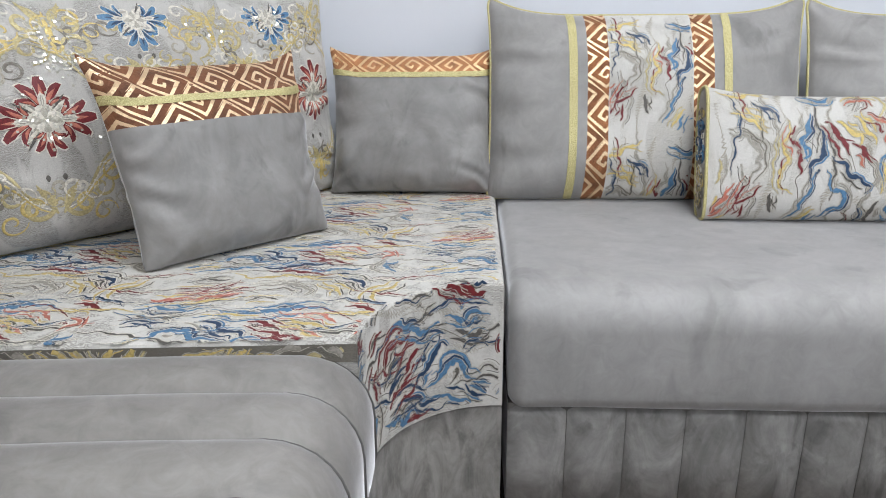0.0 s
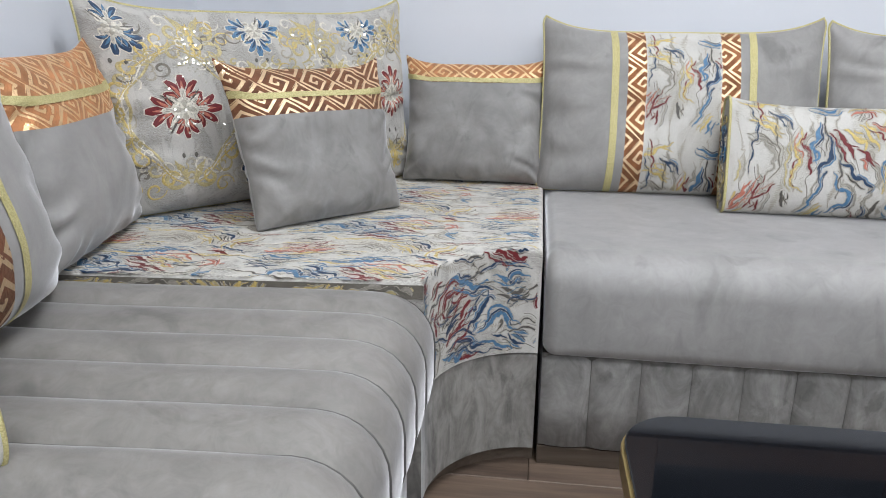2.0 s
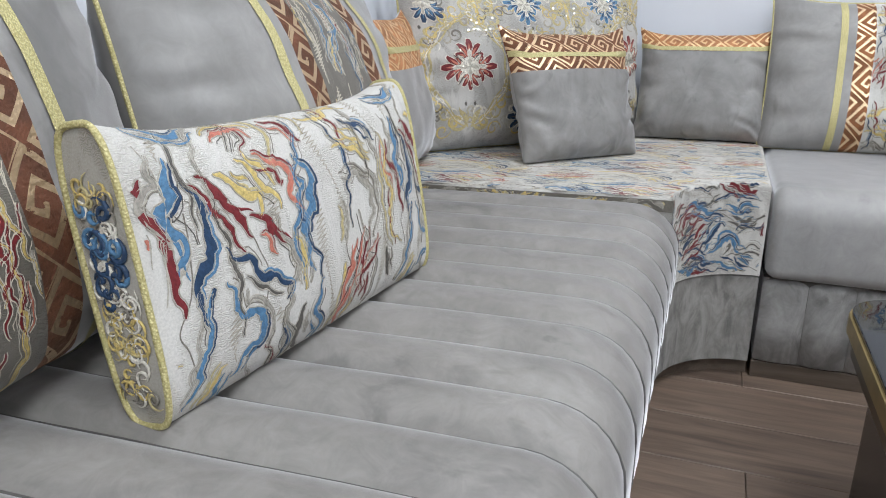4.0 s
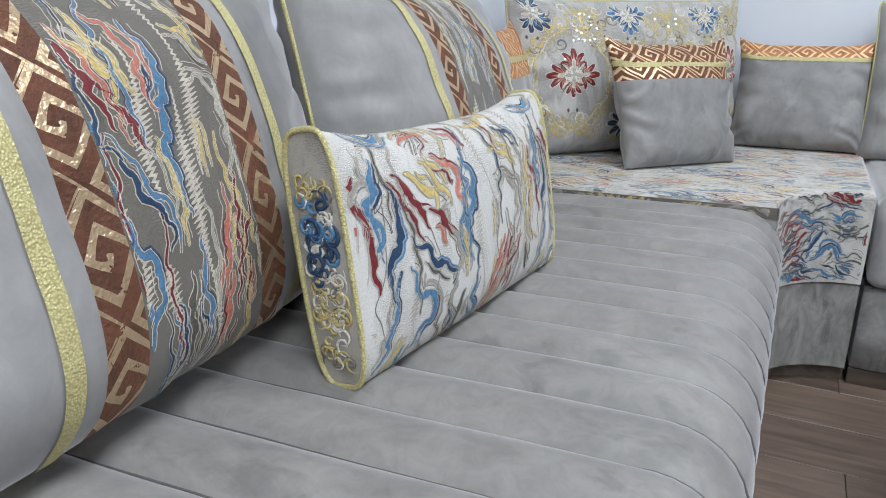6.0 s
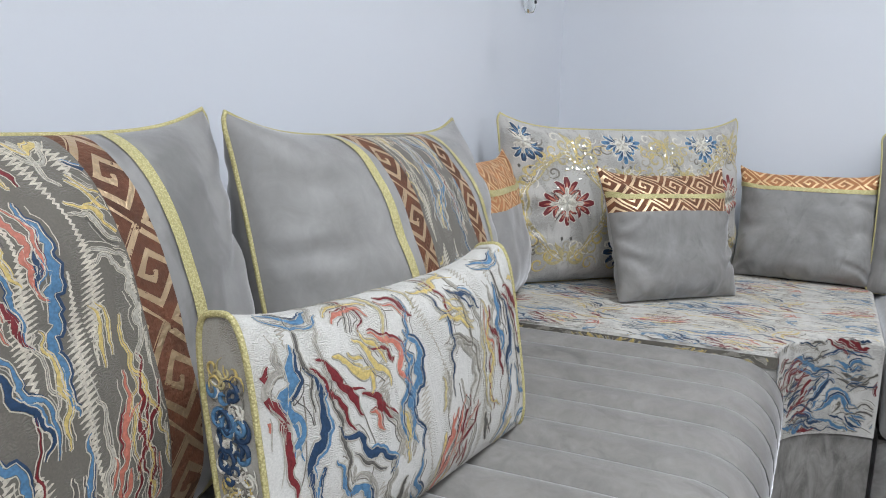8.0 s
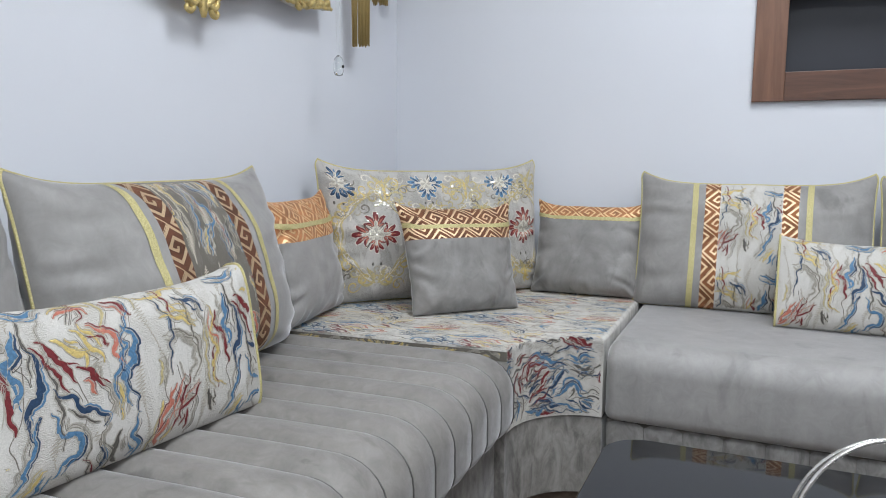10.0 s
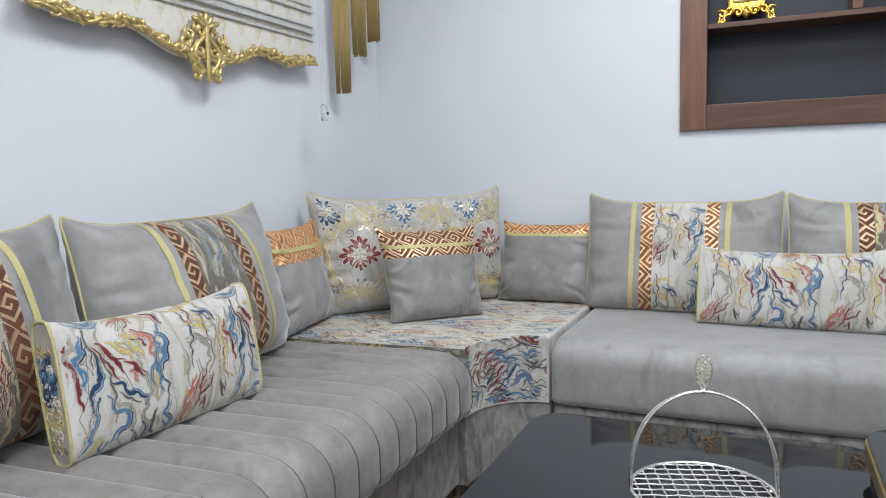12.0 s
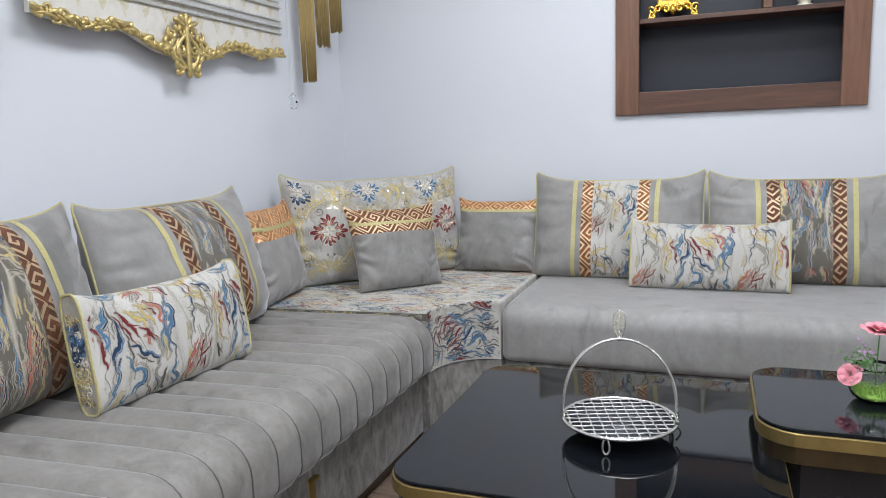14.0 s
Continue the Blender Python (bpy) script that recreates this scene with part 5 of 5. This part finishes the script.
def coffee_table(x0, x1, y0, y1, top, label, rim=0.03):
    t = empty("coffee_table", pose(0, 0, 0), label, "coffee table", "nesting coffee tables")
    part("glass_top", slab(rounded(x0 + 0.004, x1 - 0.004, y0 + 0.004, y1 - 0.004, 0.085), top - 0.008, top, 0.002, 2), BLACK_GLASS, t, "glossy black glass top")
    part("rim", slab(rounded(x0, x1, y0, y1, 0.088), top - 0.008 - rim, top - 0.0085, 0.002, 2), BRASS, t, "brushed brass rim")
    part("apron", slab(rounded(x0 + 0.012, x1 - 0.012, y0 + 0.012, y1 - 0.012, 0.078), top - 0.05 - rim, top - 0.0085 - rim), BRONZE, t, "dark bronze apron")
    part("body", slab(rounded(x0 + 0.05, x1 - 0.05, y0 + 0.05, y1 - 0.05, 0.05), 0.014, top - 0.0505 - rim), BLACK_LACQUER, t, "black lacquer body")
    part("foot", slab(rounded(x0 + 0.04, x1 - 0.04, y0 + 0.04, y1 - 0.04, 0.05), 0, 0.0135), BRASS, t, "brass foot")
    return t


coffee_table(1.185, 1.99, -2.09, -1.262, 0.41, "low square coffee table with glossy black glass and brass rim")
coffee_table(1.93, 2.52, -1.79, -1.35, 0.49, "taller side table with glossy black glass top and brass rim")

# silver basket
BCX, BCY, BZ, BR = 1.637, -1.722, 0.452, 0.130
basket = empty("tray_basket", pose(BCX, BCY, 0.41), "round silver wire basket tray with arched handle and leaf finial", "basket")
tray_z = BZ - 0.41
v, f = tube([(BR * math.cos(2 * math.pi * i / 48), BR * math.sin(2 * math.pi * i / 48), tray_z) for i in range(48)], 0.0042, 7, True)
mesh_object("tray_rim", v, f, SILVER, basket)
p = Pile()
for ang in (radians(18), radians(108)):
    d, s = Vector((math.cos(ang), math.sin(ang), 0)), Vector((-math.sin(ang), math.cos(ang), 0))
    for k in range(-5, 6):
        off = k * 0.0235
        half = math.sqrt(max(0, BR * BR - off * off))
        if half < 0.02:
            continue
        pts = [s * off + d * (half * (2 * i / 22 - 1)) + s * 0.0014 * math.sin(i * 1.6 + k * math.pi) + Vector((0, 0, tray_z)) for i in range(23)]
        q = tube(pts, 0.0017, 5)
        p.add(q)
p.done("lattice", WIRE, basket, "silver wire lattice")
v, f = lathe([(0, tray_z - 0.006), (BR - 0.004, tray_z - 0.006), (BR - 0.002, tray_z - 0.004), (0, tray_z - 0.004)], 40)
mesh_object("tray", v, f, TRAY, basket, "dark grey tray plate")
p = Pile()
t0 = Vector((BR * 0.985, -0.012, tray_z))
p.add(tube([t0 + Vector((0.004, -0.004, -0.004 - 0.010 * i)) + Vector((0.006 * math.sin(i * 1.3), 0, 0)) for i in range(4)], 0.0022, 5))
p.add(tube([t0 + Vector((0.004 * math.cos(i * 0.7), 0.004 * math.sin(i * 0.7), 0.005 * math.sin(i))) for i in range(9)], 0.0022, 5))
p.done("tie", BLACK_LACQUER, basket, "black tie round the rim")
hd = Vector((math.cos(0.22), math.sin(0.22), 0))
for o in (-0.010, 0.010):
    side = Vector((-hd.y, hd.x, 0)) * o
    pts = []
    for i in range(41):
        a = math.pi * i / 40
        pts.append(hd * (-BR * 1.005 * math.cos(a)) + side * (1 - 0.9 * math.sin(a) ** 3) + Vector((0, 0, tray_z + 0.19 * math.sin(a) ** 0.8)))
    v, f = tube(pts, 0.003, 6)
    mesh_object("handle", v, f, SILVER, basket, "twisted silver handle")
fin = Pile()
fz = tray_z + 0.192
ring = [(0.0135 * math.sin(2 * math.pi * i / 24) * (1 - 0.25 * math.cos(2 * math.pi * i / 24)), 0, fz + 0.034 - 0.032 * math.cos(2 * math.pi * i / 24)) for i in range(24)]
fin.add(tube(ring, 0.0014, 6, True))
fin.add(tube([(q[0] * 0.55, 0, fz + 0.034 + (q[2] - fz - 0.034) * 0.6) for q in ring], 0.002, 5, True))
fin.add(tube([(0, 0, fz - 0.006), (0, 0, fz + 0.004)], 0.005, 6))
leaf = fin.done("finial", SILVER, basket, "leaf-shaped finial")
st = Pile()
rnd = random.Random(3)
for i in range(110):
    a = rnd.random() * 6.28
    q = math.sqrt(rnd.uniform(0.02, 1.0))
    x, z = 0.0135 * q * math.sin(a), fz + 0.034 - 0.03 * q * math.cos(a)
    for y in (-0.003, 0.003):
        r = 0.0024
        st.add(([(x - r, y * 0.3, z), (x, y * 0.3, z + r), (x + r, y * 0.3, z), (x, y * 0.3, z - r), (x, y, z)], [(0, 1, 4), (1, 2, 4), (2, 3, 4), (3, 0, 4)]))
st.done("stones", CLEAR_STONE, leaf, "small clear stones", False)
for k in range(3):
    a = radians(-96 + 120 * k)
    c = Vector((BR * 0.97 * math.cos(a), BR * 0.97 * math.sin(a), 0))
    tx = Vector((-math.sin(a), math.cos(a), 0))
    pts = [c + tx * 0.009 * math.sin(2 * math.pi * i / 20) * (0.5 + 0.5 * math.sin(math.pi * i / 20)) + Vector((0, 0, 0.0035 + (tray_z - 0.006) * (0.5 + 0.5 * math.cos(2 * math.pi * i / 20)))) for i in range(20)]
    v, f = tube(pts, 0.0028, 6, True)
    mesh_object("foot", v, f, SILVER, basket)

# flower bowl
FX, FY, FZ = 2.185, -1.56, 0.49
vase = empty("flower_bowl", pose(FX, FY, FZ), "round clear glass bowl with pink artificial roses and moss", "flower arrangement")
outer = [(0.0, 0.0), (0.03, 0.0005), (0.045, 0.010), (0.056, 0.032), (0.054, 0.055), (0.045, 0.074), (0.047, 0.082)]
inner = [(0.0445, 0.082), (0.0425, 0.074), (0.0515, 0.055), (0.0535, 0.032), (0.043, 0.012), (0.028, 0.004), (0.0, 0.0035)]
v, f = lathe(outer + inner, 28)
g = mesh_object("bowl", v, f, GLASS, vase, "clear glass bowl")
g.visible_shadow = False
p = Pile()
rnd = random.Random(8)
for i in range(520):
    a, r = rnd.random() * 6.28, 0.047 * math.sqrt(rnd.random())
    b = Vector((r * math.cos(a), r * math.sin(a), 0.012 + 0.012 * rnd.random()))
    t = b + Vector((rnd.uniform(-.008, .008), rnd.uniform(-.008, .008), rnd.uniform(0.008, 0.022)))
    if math.hypot(t.x, t.y) > 0.048:
        t.x, t.y = t.x * 0.9, t.y * 0.9
    w = Vector((rnd.uniform(-.002, .002), rnd.uniform(-.002, .002), 0))
    p.add(([b - w, b + w, t], [(0, 1, 2)]))
p.done("moss", MOSS, vase, "bright green artificial moss", False)
v, f = lathe([(0, 0.005), (0.03, 0.006), (0.044, 0.014), (0.046, 0.02), (0, 0.024)], 20)
mesh_object("moss_bed", v, f, MOSS, vase)


def rose(parent, c, size, axis, seed):
    rnd = random.Random(seed)
    axis = Vector(axis).normalized()
    rot = axis.to_track_quat("Z", "Y").to_matrix()
    p = Pile()
    for ring, (cnt, r0, h, lean) in enumerate(((3, 0.10, 0.55, 0.05), (5, 0.28, 0.60, 0.25), (6, 0.45, 0.52, 0.55), (7, 0.55, 0.35, 0.95))):
        for k in range(cnt):
            a0 = 2 * math.pi * (k + 0.4 * ring) / cnt + rnd.uniform(-.15, .15)
            verts = []
            for i in range(5):
                for j in range(5):
                    s, t = i / 4 - 0.5, j / 4
                    a = a0 + s * 2 * math.pi / cnt * 1.45
                    wide = math.sin(math.pi * (0.15 + 0.7 * t)) ** 0.6
                    a = a0 + (a - a0) * wide
                    r = size * (0.12 + (r0 + lean * t * t * 0.75) * (0.35 + 0.65 * t))
                    z = size * (h * t - 0.18 * (2 * s) ** 2 * t) * (1 if ring < 3 else 0.8)
                    verts.append(Vector(c) + rot @ Vector((r * math.cos(a), r * math.sin(a), z)))
            p.add((verts, grid_faces(5, 5)))
    return p.done("rose", PINK, parent, "pink artificial rose")


rose(vase, (0.008, 0.02, 0.155), 0.030, (0.1, -0.1, 1), 1)
rose(vase, (-0.052, -0.008, 0.058), 0.019, (-0.4, -0.8, 0.5), 2)
rose(vase, (0.058, -0.012, 0.06), 0.019, (0.5, -0.7, 0.5), 3)
v, f = tube([(0.002, 0.005, 0.03), (0.004, 0.012, 0.09), (0.008, 0.02, 0.158)], 0.0016, 5)
mesh_object("stem", v, f, GREEN, vase)
p, p2 = Pile(), Pile()
for s in range(9):
    a = rnd.random() * 6.28
    tip = Vector((0.075 * math.cos(a), 0.05 * math.sin(a) + 0.01, rnd.uniform(0.085, 0.15)))
    base = Vector((0.01 * math.cos(a), 0.01 * math.sin(a), 0.06))
    p.add(tube([base, base.lerp(tip, 0.5) + Vector((0, 0, 0.012)), tip], 0.001, 4))
    for k in range(16):
        q = base.lerp(tip, 0.25 + 0.75 * rnd.random()) + Vector((rnd.uniform(-.008, .008), rnd.uniform(-.008, .008), rnd.uniform(-.004, .014)))
        d = Vector((rnd.uniform(-1, 1), rnd.uniform(-1, 1), rnd.uniform(-.3, 1))).normalized() * 0.011
        w = d.orthogonal().normalized() * 0.0035
        (p2 if s % 4 == 0 else p).add(([q, q + d * 0.5 + w, q + d, q + d * 0.5 - w], [(0, 1, 2, 3)]))
p.done("foliage", GREEN, vase, "small green leaves", False)
p2.done("blossom", LILAC, vase, "tiny lilac blossoms", False)

# ---- floor planks, the stretch between the sofas and the tables first ----
plank_mesh = part("plank", boxed(0.0006, 1.1994, 0.0006, 0.1894, -0.012, 0.0, 0.0012, 1), FLOOR, floor)
first = True
short = {}
for length in (0.47, 0.83):
    short[length] = part("plank", boxed(0.0006, length - 0.0006, 0.0006, 0.1894, -0.012, 0.0, 0.0012, 1), FLOOR, floor)
used = set()
for row in range(38):
    y = -0.1 - 0.19 * (row + 1)
    step = (0.0, 0.47, 0.83)[row % 3]
    if step:
        o = short[step] if step not in used else new("plank", short[step].data)
        used.add(step)
        o.parent, o.location = floor, (XW - 0.14, y, 0)
    for col in range(5):
        x = XW - 0.14 + 1.2 * col + step
        if x + 1.2 > XE + 0.14:
            continue
        o = plank_mesh if first else new("plank", plank_mesh.data)
        first = False
        o.parent, o.location = floor, (x, y, 0)
